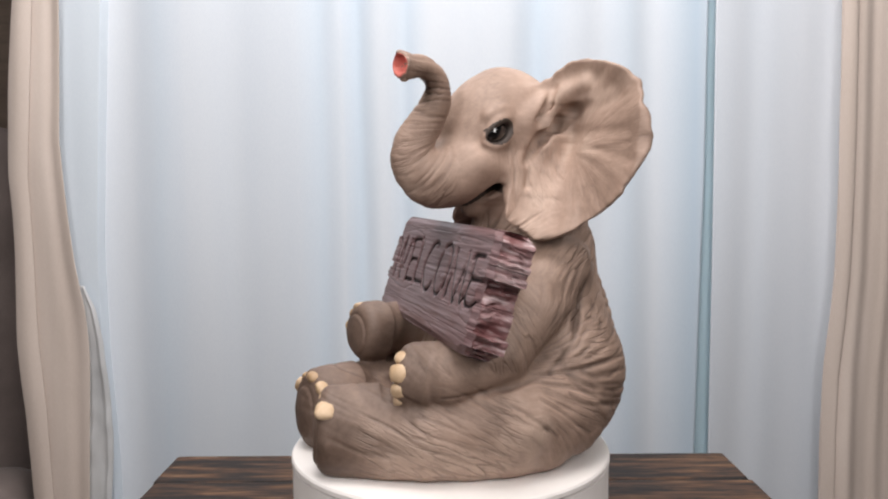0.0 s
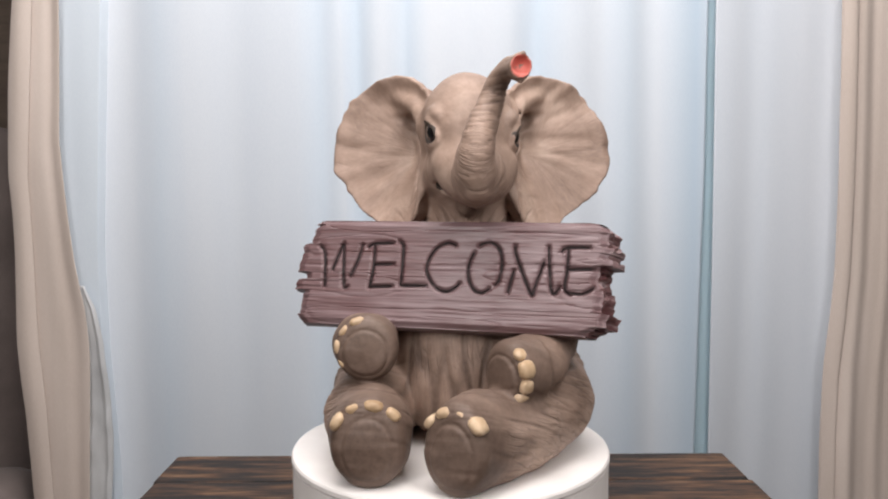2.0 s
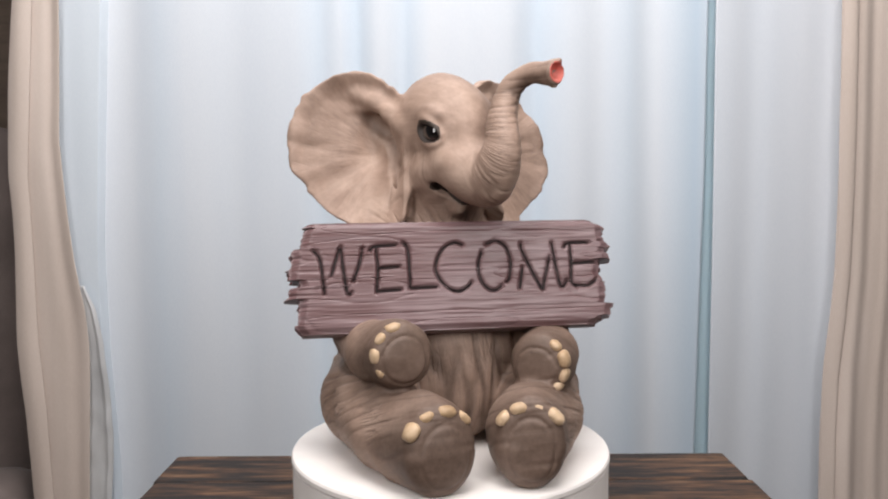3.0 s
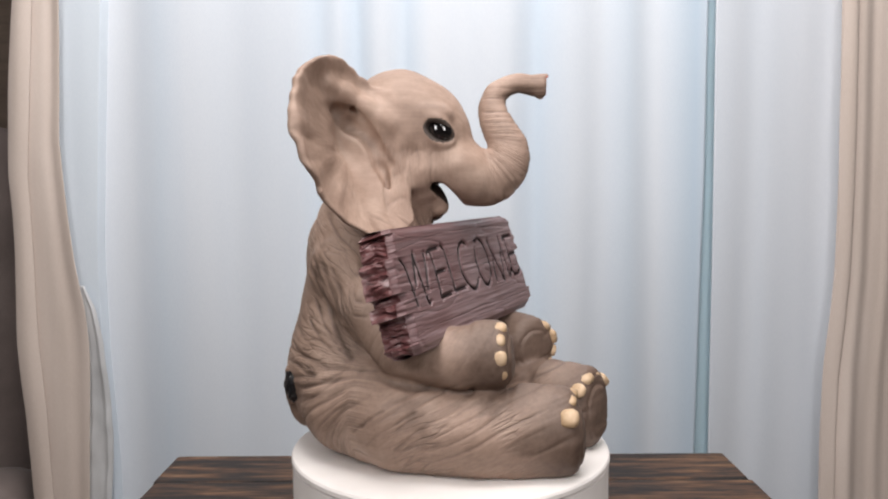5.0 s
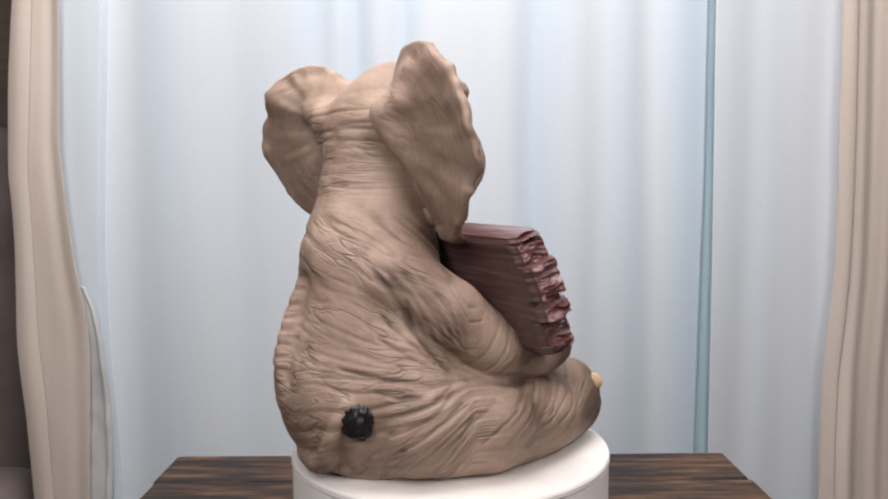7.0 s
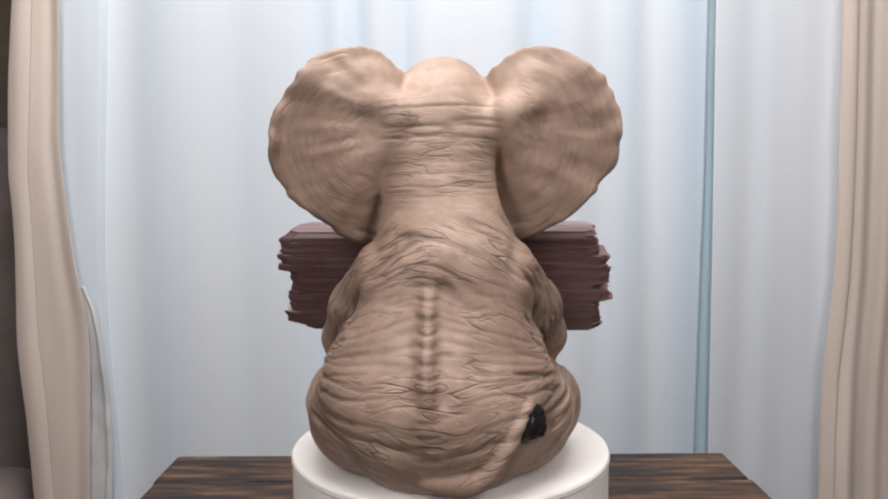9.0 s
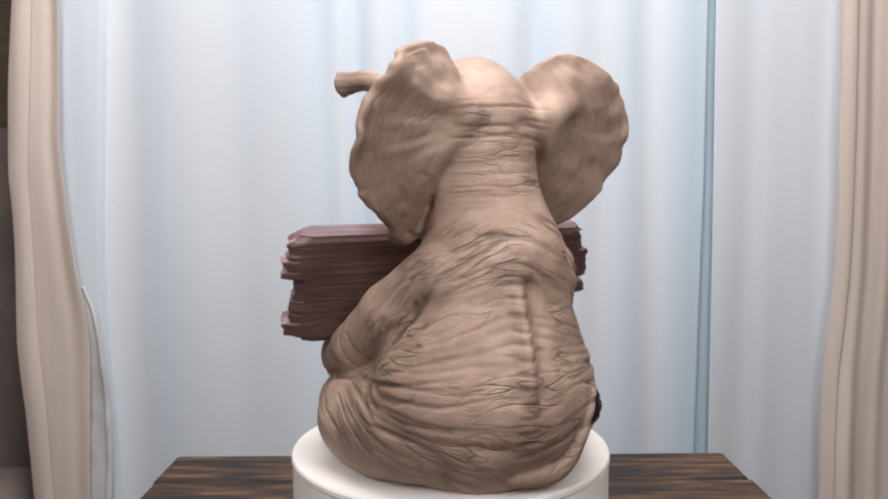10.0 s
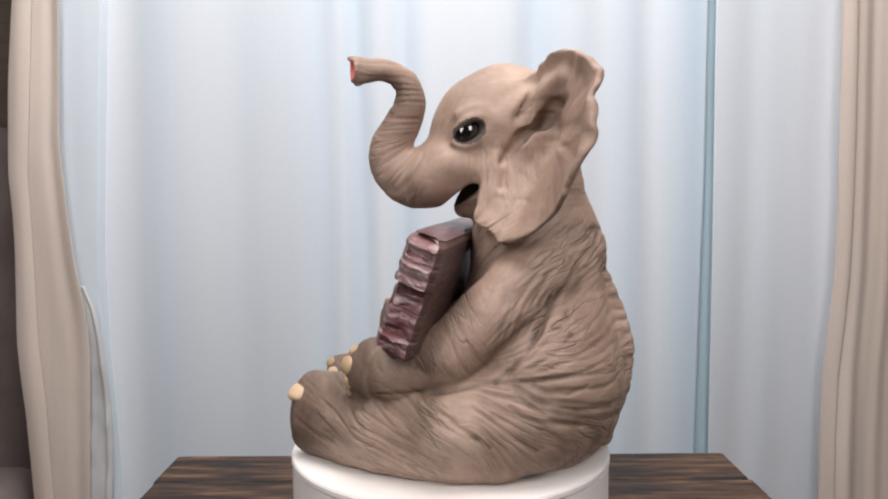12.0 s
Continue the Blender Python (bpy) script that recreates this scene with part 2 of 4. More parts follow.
# ---- curtains ----


def drape(name, left, right, y, z0, z1, fold, mat, label, category, columns=160, rows=60):
    """Hanging cloth between two edge curves left(z) and right(z), with folds fold(s, z) in depth."""
    bm = bmesh.new()
    grid = []
    for j in range(rows + 1):
        z = z0 + (z1 - z0) * j / rows
        row = []
        for i in range(columns + 1):
            s = i / columns
            x = left(z) + (right(z) - left(z)) * s
            row.append(bm.verts.new((x, y + fold(x, s, z), z)))
        grid.append(row)
    for a, b in zip(grid, grid[1:]):
        for i in range(columns):
            bm.faces.new((a[i], a[i + 1], b[i + 1], b[i]))
    ob = part(name, bm, mat)
    solid = ob.modifiers.new("thickness", "SOLIDIFY")
    solid.thickness = 0.0025
    return tagged(ob, label, category)


def wave(x, z, seed, size, deep):
    a = noise.noise(Vector((x * size + seed, z * 0.25, seed * 1.7)))
    b = noise.noise(Vector((x * size * 2.7 + seed * 3.1, z * 0.35, seed)))
    return deep * (a + 0.45 * b)


def bent(*knots):
    """A piecewise straight edge: x over z."""
    zs, xs = [k[0] for k in knots], [k[1] for k in knots]
    return lambda z: float(np.interp(z, zs, xs))


def pleats(*folds):
    """Soft pleats (place, half width, depth), a little different from height to height."""
    def f(x, s, z):
        d = wave(x, z, 1.3, 3.0, 0.008)
        for c, w, k in folds:
            t = (x - c - 0.008 * math.sin(z * 3 + c * 20)) / w
            d += k * math.exp(-t * t)
        return d
    return f


LOW, HIGH = -0.81, 1.70
drape("backing_curtain", lambda z: 0.35, lambda z: 0.95, 1.020, LOW, HIGH, lambda x, s, z: wave(x, z, 3.3, 5, 0.006), TEAL, "teal-blue backing curtain seen through the gap", "curtain", 60, 20)
drape("sheer_curtain", lambda z: -0.78, bent((-0.8, 0.545), (-0.357, 0.550), (-0.039, 0.555), (0.27, 0.561), (0.63, 0.562)), 1.0, LOW, HIGH,
      pleats((-0.69, 0.05, 0.012), (-0.45, 0.06, 0.012), (-0.27, 0.03, 0.012), (-0.185, 0.03, 0.02), (-0.09, 0.03, 0.015), (0.05, 0.06, 0.015), (0.2, 0.04, 0.022), (0.33, 0.04, 0.012), (0.45, 0.04, 0.016)),
      FOLD_TINTED, "white sheer curtain with a pale blue cast in soft folds", "curtain", 300, 40)
drape("sheer_curtain", bent((-0.8, 0.578), (-0.356, 0.580), (0.147, 0.580), (0.45, 0.578), (0.63, 0.577)), lambda z: 1.2, 0.995, LOW, HIGH,
      pleats((0.655, 0.04, 0.010), (0.74, 0.05, 0.006), (0.82, 0.04, 0.008)), SHEER, "white sheer curtain beside the beige drape", "curtain", 140, 40)
drape("blue_curtain", lambda z: -0.84, bent((-0.8, -0.735), (-0.4, -0.728), (-0.12, -0.742), (0.1, -0.745), (0.3, -0.735), (0.65, -0.715)), 0.98, LOW, HIGH,
      lambda x, s, z: wave(x, z, 5.1, 5.0, 0.012) + 0.03 * max(0.0, s - 0.9) * 10, BLUE, "pale blue sheer curtain in narrow folds", "curtain", 90, 40)
DRAPE_EDGE = bent((-0.8, -0.88), (-0.433, -0.899), (-0.232, -0.902), (-0.083, -0.912), (0.1, -0.913), (0.267, -0.916), (0.396, -0.906), (0.63, -0.890))


def drape_fold(x, s, z):
    return wave(x, z, 2.2, 7.0, 0.0045) + 0.005 * math.exp(-((s - 0.8) / 0.12) ** 2) + 0.002 * math.sin(z * 9 + s * 3) + 0.0012 * noise.noise(Vector((x * 30, z * 14, 4)))


left_drape = drape("beige_drape", DRAPE_EDGE, bent((-0.8, -0.79), (-0.434, -0.779), (-0.109, -0.766), (-0.023, -0.772), (0.098, -0.791), (0.218, -0.802), (0.337, -0.810), (0.63, -0.799)),
                   0.95, LOW, HIGH, drape_fold, BEIGE, "beige linen drape with a broad hem in loose folds", "curtain", 120, 70)
hem = drape("hem", lambda z: DRAPE_EDGE(z) - 0.002 + 0.003 * math.sin(z * 11), lambda z: DRAPE_EDGE(z) + 0.040 + 0.012 * max(0.0, -z), 0.944, LOW, HIGH,
            lambda x, s, z: drape_fold(x, 0.3 * s, z) - 0.006 * math.sin(s * math.pi), BEIGE, "folded beige hem", "", 24, 70)
hem.parent = left_drape
tagged(left_drape, group="beige drapes")
lining = drape("lining", lambda z: -0.80, bent((-0.8, -0.75), (-0.438, -0.738), (-0.337, -0.731), (-0.286, -0.730), (-0.186, -0.734), (-0.086, -0.743), (-0.019, -0.756), (0.03, -0.778)), 0.966, LOW, 0.03,
               lambda x, s, z: 0.004 * noise.noise(Vector((x * 34, z * 22, 2.5))) + 0.005 * noise.noise(Vector((x * 12, z * 7, 8.0))) - 0.004 * math.exp(-((s - 0.86) / 0.08) ** 2),
               LINING, "crumpled off-white lining", "", 60, 110)
lining.parent = left_drape
RIGHT_EDGE = bent((-0.8, 0.812), (-0.442, 0.808), (-0.317, 0.806), (-0.167, 0.809), (-0.069, 0.818), (0.052, 0.827), (0.232, 0.829), (0.385, 0.828), (0.63, 0.824))


def right_fold(x, s, z):
    lump = -0.012 * math.exp(-((x - 0.855) / 0.03) ** 2 - ((z + 0.38) / 0.26) ** 2)
    return wave(x, z, 7.7, 6.0, 0.010) + 0.0026 * math.sin(s * 44 + 0.8 * math.sin(z * 2)) + 0.0008 * math.sin(s * 90 + z) + lump


right_drape = drape("beige_drape", RIGHT_EDGE, lambda z: 1.25, 0.95, LOW, HIGH, right_fold, BEIGE, "beige linen drape hanging in narrow upright folds", "curtain", 160, 60)
tagged(right_drape, group="beige drapes")
hem = drape("hem", lambda z: RIGHT_EDGE(z) - 0.002 + 0.002 * math.sin(z * 13), lambda z: RIGHT_EDGE(z) + 0.028, 0.945, LOW, HIGH,
            lambda x, s, z: right_fold(x, 0.066 * s, z) - 0.004 * math.sin(s * math.pi), BEIGE, "folded beige hem", "", 16, 60)
hem.parent = right_drape

# ---- armchair ----


def make_armchair():
    root = tagged(new("armchair"), "dark taupe upholstered armchair beside the curtains", "armchair")
    root.location = (-1.45, 1.05, FLOOR)
    for name, lo, hi, r in (("backrest", (-0.4, 0.12, 0.3), (0.42, 0.32, 1.22), 0.08), ("seat", (-0.32, -0.35, 0.12), (0.32, 0.12, 0.42), 0.05),
                            ("armrest", (-0.48, -0.35, 0.08), (-0.32, 0.2, 0.6), 0.06), ("armrest", (0.32, -0.35, 0.08), (0.52, 0.1, 0.42), 0.08)):
        bm = bmesh.new()
        box(bm, lo, hi, r)
        part(name, bm, TAUPE, root)
    for x in (-0.4, 0.4):
        for y in (-0.28, 0.25):
            bm = bmesh.new()
            box(bm, (x - 0.03, y - 0.03, 0), (x + 0.03, y + 0.03, 0.32 if y > 0 else 0.14), 0.006)
            part("leg", bm, WOOD, root)


make_armchair()

# ---- elephant statue ----
# A solid is described by smoothly blended rounded forms in millimetres and skinned on a grid.
CELL = 1.4
LO = np.array([-165.0, -150.0, -6.0])
SHAPE = np.ceil((np.array([170.0, 185.0, 378.0]) - LO) / CELL).astype(int)
field = np.full(SHAPE, 60.0, np.float32)
FAR = 60.0


def window(lo, hi):
    a = np.maximum(np.floor((np.array(lo) - LO) / CELL).astype(int), 0)
    b = np.minimum(np.ceil((np.array(hi) - LO) / CELL).astype(int) + 1, SHAPE)
    ax = [(LO[k] + CELL * np.arange(a[k], b[k])).astype(np.float32) for k in range(3)]
    x, y, z = np.meshgrid(*ax, indexing="ij", sparse=True)
    return tuple(slice(a[k], b[k]) for k in range(3)), x, y, z


def smooth_min(a, b, k):
    if k <= 0:
        return np.minimum(a, b)
    h = np.clip(0.5 + 0.5 * (b - a) / k, 0, 1)
    return b + (a - b) * h - k * h * (1 - h)


def add(d, sl, k):
    field[sl] = smooth_min(field[sl], d, k)


def carve(d, sl, k):
    field[sl] = -smooth_min(-field[sl], d, k)


def ellipsoid_distance(x, y, z, c, r, turn=None):
    dx, dy, dz = x - c[0], y - c[1], z - c[2]
    if turn is not None:
        m = turn.transposed()
        dx, dy, dz = (m[i][0] * dx + m[i][1] * dy + m[i][2] * dz for i in range(3))
    k0 = np.sqrt((dx / r[0]) ** 2 + (dy / r[1]) ** 2 + (dz / r[2]) ** 2)
    k1 = np.sqrt((dx / r[0] ** 2) ** 2 + (dy / r[1] ** 2) ** 2 + (dz / r[2] ** 2) ** 2)
    return k0 * (k0 - 1) / np.maximum(k1, 1e-5)


def ellipsoid(c, r, k=12.0, turn=None, cut=False):
    reach = max(r) + k + 8
    sl, x, y, z = window([v - reach for v in c], [v + reach for v in c])
    d = ellipsoid_distance(x, y, z, c, r, turn)
    (carve if cut else add)(d, sl, k)


def chain(points, k=10.0, join=6.0, cut=False, squash=1.0):
    """A limb: a run of (x, y, z, radius), tapering from point to point."""
    p = np.array(points)
    reach = p[:, 3].max() + k + 8
    sl, x, y, z = window(p[:, :3].min(0) - reach, p[:, :3].max(0) + reach)
    d = None
    if squash != 1.0:   # narrower from side to side, in the head's own directions
        p = p.copy()
        f = 1 / squash - 1
        b = (x - HEAD[0]) * SIDE[0] + (y - HEAD[1]) * SIDE[1]
        x, y = x + f * b * SIDE[0], y + f * b * SIDE[1]
        b = (p[:, 0] - HEAD[0]) * SIDE[0] + (p[:, 1] - HEAD[1]) * SIDE[1]
        p[:, 0] += f * b * SIDE[0]
        p[:, 1] += f * b * SIDE[1]
    for a, b in zip(p, p[1:]):
        v = b[:3] - a[:3]
        t = np.clip(((x - a[0]) * v[0] + (y - a[1]) * v[1] + (z - a[2]) * v[2]) / (v @ v), 0, 1)
        q = np.sqrt((x - a[0] - t * v[0]) ** 2 + (y - a[1] - t * v[1]) ** 2 + (z - a[2] - t * v[2]) ** 2) - (a[3] + t * (b[3] - a[3]))
        d = q if d is None else smooth_min(d, q, join)
    (carve if cut else add)(d, sl, k)


YAW = radians(20)
HEAD = (18.0, 20.0)
FWD, SIDE = (math.sin(YAW), -math.cos(YAW)), (math.cos(YAW), math.sin(YAW))
HEAD_TURN = Matrix(((FWD[0], SIDE[0], 0), (FWD[1], SIDE[1], 0), (0, 0, 1)))


def hd(a, b, z):
    """A place on the head: forward, to its left, up."""
    return (HEAD[0] + a * FWD[0] + b * SIDE[0], HEAD[1] + a * FWD[1] + b * SIDE[1], z)


def head_turn(pitch):
    return HEAD_TURN @ Matrix.Rotation(radians(pitch), 3, "Y")


def ear(base, angle, tall=79.0, low=82.0, span=60.0):
    """A broad ear: a thin cupped sheet with a wavy rim that runs out from its base at that angle."""
    u0, v0 = math.cos(radians(angle)), math.sin(radians(angle))
    flip = 1 if u0 > 0 else -1
    nx, ny = v0 * flip, -u0 * flip

    def bend(u, v, full=True):
        s = np.clip(u / 108, 0, 1.1)
        r = np.clip(np.hypot((u - 40) / 70, v / 82), 0, 1.2)
        around = np.arctan2(v, u - 40)
        spread = np.arctan2(v - 12, u - 8)
        c = -0.27 * v - 24 * np.sin(np.clip(s, 0, 1) ** 0.7 * math.pi) * np.clip(1 - (v / 105) ** 2, 0, 1)
        c = c + 7 * step(48, 78, v) - 16 * np.exp(-((u - 30) / 14) ** 2 - ((v - 8) / 30) ** 2)
        if full:
            c = c + r ** 3 * (2.4 * value_noise(around * 2.6 + 4, r * 1.2, around * 0 + 3 + flip) + 2.6 * value_noise(around * 6.5, r * 1.5, around * 0 + 1 + flip) * step(0.7, 1.0, r))
            c = c + 1.8 * value_noise(spread * 5.2 + 11, r * 0.6, u * 0 + 2 + flip) * step(0.25, 0.6, s)
            c = c + 1.0 * value_noise(spread * 11 + 3, r * 1.4, u * 0 + 6 + flip) * step(0.35, 0.75, s)
            c = c + 1.5 * value_noise(u / 7.5, v / 60, u * 0 + 5 + flip) * step(5, 45, -v) * (1 - step(40, 66, u))
        return c

    sl, x, y, z = window((base[0] - 150, base[1] - 70, 185), (base[0] + 150, base[1] + 140, 378))
    u = (x - base[0]) * u0 + (y - base[1]) * v0 + 0 * z
    w = (x - base[0]) * nx + (y - base[1]) * ny + 0 * z
    v = z - base[2] + 0 * u
    q = np.clip(np.where(v > 0, v / tall, -v / low), 0, 1)
    half = np.where(v > 0, (1 - q ** 2.3) ** 0.5, (1 - q ** 2.0) ** 0.62) * span
    mid = np.where(v > 0, span - 5 - 4 * q * q, span - 5 - 30 * q ** 1.3)
    around = np.arctan2(v, u - 40)
    ruffle = 3.0 * value_noise(around * 4.2 + 7, around * 0 + 2.5, around * 0 + flip) + 1.8 * value_noise(around * 11, around * 0, around * 0 + 9.3)
    s = np.clip(u / 108, 0, 1.1)
    r = np.clip(np.hypot((u - 40) / 70, v / 82), 0, 1.2)
    curl = bend(u, v)
    fat = 3.0 + 7.0 * np.clip(1 - s * 1.9, 0, 1) ** 1.6 + 1.3 * step(0.8, 0.95, r)
    sheet = np.abs(w - curl) - fat
    rim = np.maximum((np.abs(u - mid) - half - ruffle) * 0.75, np.maximum(v - tall - 1, -v - low - 1))
    d = -smooth_min(-sheet, -rim, 4.5)
    near = np.where((np.abs(w - curl) < 40), d * 0.8, 30)
    add(near, sl, 7.0)

    def spot(pu, pv, lift, radius):
        c = float(bend(np.array([pu * 1.0]), np.array([pv * 1.0]), False)[0]) + lift
        return (base[0] + pu * u0 + c * nx, base[1] + pu * v0 + c * ny, base[2] + pv, radius)

    # the rolled fold along the top and the deep hollow below it
    chain([spot(0, 22, 6, 9), spot(14, 36, 9, 8.5), spot(30, 47, 8, 7.5), spot(48, 55, 3, 6)], 9, 6)
    chain([spot(4, 4, -9, 10), spot(16, 15, -9, 10), spot(28, 25, -7, 9), spot(44, 33, -5, 6)], 18, 8)
    chain([spot(5, -14, 9, 2.5), spot(12, 6, 9, 5.5), spot(22, 20, 8, 6.8), spot(36, 31, 7, 5.5), spot(54, 37, 6, 2.5)], 5, 6, cut=True)
    for p, e in (((6, 30), (30, 40)), ((8, 24), (24, 36))):
        chain([spot(*p, 13, 1.2), spot(*e, 12, 1.0)], 3, cut=True)


def curve(points, n=6):
    """Smooths a run of (x, y, z, radius) by Catmull-Rom."""
    p = np.array([points[0], *points, points[-1]], float)
    out = []
    for a, b, c, d in zip(p, p[1:], p[2:], p[3:]):
        for t in np.arange(n) / n:
            out.append(0.5 * (2 * b + (c - a) * t + (2 * a - 5 * b + 4 * c - d) * t * t + (3 * b - a - 3 * c + d) * t ** 3))
    return out + [p[-1]]


def foot(centre, normal, wide, high, back, k=7.0):
    """A stumpy foot: a rounded drum that ends in a flat sole with a padded middle."""
    n = Vector(normal).normalized()
    right = Vector((0, 0, 1)).cross(n).normalized()
    up = n.cross(right)
    reach = max(wide, high) + back + 10
    sl, x, y, z = window([c - reach for c in centre], [c + reach for c in centre])
    dx, dy, dz = x - centre[0], y - centre[1], z - centre[2]
    a = dx * right.x + dy * right.y + dz * right.z
    b = dx * up.x + dy * up.y + dz * up.z
    c = dx * n.x + dy * n.y + dz * n.z
    rad = np.hypot(a / wide, b / high)
    drum = (rad - 1) * min(wide, high)
    bulge = 3.5 * np.clip(1 - rad * rad, 0, 1) + 1.2 * (1 - step(0.6, 0.7, np.hypot(a / wide, (b + 0.12 * high) / high))) - 1.2 * np.exp(-((np.hypot(a / wide, (b + 0.12 * high) / high) - 0.70) / 0.03) ** 2)
    d = -smooth_min(-drum, -(c - bulge), 11.0)
    d = np.maximum(d, -c - back)
    add(d, sl, k)


def foot_nails(centre, normal, radius, angles, size):
    """Places for the toenails round a sole."""
    n = Vector(normal).normalized()
    right = Vector((0, 0, 1)).cross(n).normalized()
    up = n.cross(right)
    out = []
    for a in angles:
        d = right * math.cos(radians(a)) + up * math.sin(radians(a))
        out.append((Vector(centre) - n * 5 + d * (radius - 2.4), Matrix((right, d, n)).transposed(), size))
    return out


def build_forms():
    # trunk of the body
    ellipsoid((8, 77, 70), (98, 86, 88), 10)
    ellipsoid((50, 89, 74), (58, 57, 66), 14)
    ellipsoid((4, 82, 160), (63, 60, 74), 42)
    chain([(3, 84, 190, 54), (8, 77, 235, 46), (9, 71, 290, 45.5)], 22)
    ellipsoid((4, 10, 66), (62, 40, 66), 20)
    # spine
    chain(curve([(18, 138, 30, 5), (18, 151.5, 62, 8), (18, 158, 95, 8.5), (17.5, 151.5, 125, 8.5), (17, 142, 150, 7.5), (17, 126, 184, 3)]), 7)
    for dx in (-13, 13):
        chain(curve([(18 + dx, 164, 84, 0.5), (18 + dx, 165.5, 104, 2.2), (17.5 + dx, 160.5, 125, 3.2), (17 + dx, 151, 150, 3), (17 + dx, 144, 168, 0.5)]), 8, cut=True)
    # head
    ellipsoid(hd(-34, 0, 300), (52, 46, 53), 12, HEAD_TURN)
    ellipsoid(hd(-4, 0, 285), (38.5, 41, 50), 14, HEAD_TURN)
    ellipsoid(hd(-22, 0, 247), (30, 38, 26), 14, HEAD_TURN)
    chain([(*hd(4, 0, 264), 34), (*hd(40, 0, 252), 25)], 12)
    # broad muzzle over the mouth
    ellipsoid(hd(17, 0, 261), (32, 40, 23), 10, HEAD_TURN)
    ellipsoid(hd(32, -1, 248.5), (22, 30, 19), 15, HEAD_TURN)
    chain(curve([(*hd(30, 0, 254), 27), (*hd(50, -4, 251), 25), (*hd(66, -7, 262), 20.5), (*hd(68.5, -5, 280), 17), (*hd(59.5, 2, 299), 14.6), (*hd(54, 9, 317), 12.2),
                 (*hd(60, 14, 333), 10), (*hd(77, 19, 341.5), 8.6), (*hd(92, 22, 341), 8.4), (*hd(102, 24, 340.5), 9.4)]), 1.5, 3, squash=0.82)
    ellipsoid(hd(103.5, 25, 340.5), (5, 10, 10), 3, HEAD_TURN)
    ellipsoid(hd(110.5, 25, 340), (10, 8.6, 8.2), 1.2, HEAD_TURN, cut=True)
    chain([(*hd(99, 24, 347), 3.5), (*hd(108, 26, 350), 2.2)], 3)
    chain([(*hd(97, 24, 334), 3.5), (*hd(102, 25, 330), 2.6)], 3)
    # mouth
    ellipsoid(hd(9, 0, 236), (24, 60, 7.0), 3, head_turn(42), cut=True)
    chain([(*hd(-18, 0, 240), 20), (*hd(-6, -2, 231), 14), (*hd(2, -4, 225), 9), (*hd(5, -5, 222), 5.5)], 5)
    chain([(*hd(-36, 0, 234), 27), (6, 58, 195, 34)], 14)
    # brows, lids and cheeks
    for b in (-1, 1):
        e, h = (9.0, 290) if b > 0 else (3.5, 293.5)
        ellipsoid(hd(e - 1, 32 * b, h), (17, 11, 16), 6, HEAD_TURN)
        ellipsoid(hd(e + 19, 47 * b, h + 2), (13, 11, 14), 13, HEAD_TURN, cut=True)
        ellipsoid(hd(e + 3, 44.5 * b, h), (14.5, 11, 9.6), 3, head_turn(24), cut=True)
        chain(curve([(*hd(e - 15, 38 * b, h + 5.5), 1.6), (*hd(e - 9, 40.5 * b, h + 11), 2.4), (*hd(e, 41 * b, h + 10.5), 2.6), (*hd(e + 8, 38 * b, h + 4), 2.2), (*hd(e + 14, 34.5 * b, h - 5), 1.4)]), 3, 3)
        chain(curve([(*hd(e - 13, 39 * b, h - 1), 1.4), (*hd(e - 4, 40 * b, h - 10), 1.9), (*hd(e + 6, 37.5 * b, h - 12.5), 1.8), (*hd(e + 14, 34 * b, h - 9), 1.2)]), 3, 3)
        chain(curve([(*hd(e - 17, 36 * b, h + 15), 2), (*hd(e - 3, 36.5 * b, h + 19), 2.4), (*hd(e + 9, 33 * b, h + 14), 1.8)]), 8, 4)
        ellipsoid(hd(-14, 34 * b, 258), (16, 11, 15), 10, HEAD_TURN)
    ear((46, 52, 278), 37, 76.0, 82.0, 61.0)
    ear((-33, 44, 278), 164)
    # hind legs
    chain([(-54, 70, 52, 52), (-75, 16, 44, 44), (-66, -50, 37, 37), (-44, -98, 37, 33)], 5)
    chain([(70, 70, 52, 52), (88, 14, 44, 44), (72, -50, 37, 37), (40, -96, 38, 33)], 5)
    chain([(-62, 46, 33, 34), (-70, -18, 29, 30), (-58, -76, 28, 29), (-42, -108, 28, 27)], 8)
    chain([(86, 46, 33, 36), (82, -18, 29, 31), (60, -76, 28, 29), (38, -108, 28, 27)], 8)
    foot((-38, -128, 37.5), (0.22, -0.97, 0.04), 30, 37.5, 46, 13)
    foot((33, -132, 38.5), (-0.30, -0.95, 0.04), 28, 38, 48, 13)
    # forelegs
    chain([(-38, 86, 168, 36), (-69, 48, 138, 28), (-81, 10, 106, 26), (-75, -34, 99, 26), (-63, -50, 103, 26)], 4)
    chain([(46, 84, 168, 36), (78, 46, 137, 28), (92, 6, 102, 26), (86, -34, 88, 26), (78, -46, 86, 26)], 4)
    foot((-58, -74, 103), (0.2, -0.97, 0.08), 28.5, 29, 26, 5)
    foot((62, -66, 85), (-0.62, -0.78, 0.0), 28, 29.5, 30, 5)
    # hollow in front of each ear
    chain([(52, 80, 330, 2.5), (58, 67, 300, 5), (59, 58, 270, 5), (56, 52, 243, 2.5)], 5, cut=True)
    chain([(-48, 74, 318, 2.5), (-45, 62, 292, 5), (-42, 50, 262, 5), (-38, 42, 236, 2.5)], 5, cut=True)
    for b in (-1, 1):
        chain([(*hd(-10, 36 * b, 252), 3.5), (*hd(-17, 37 * b, 256), 2)], 3, cut=True)
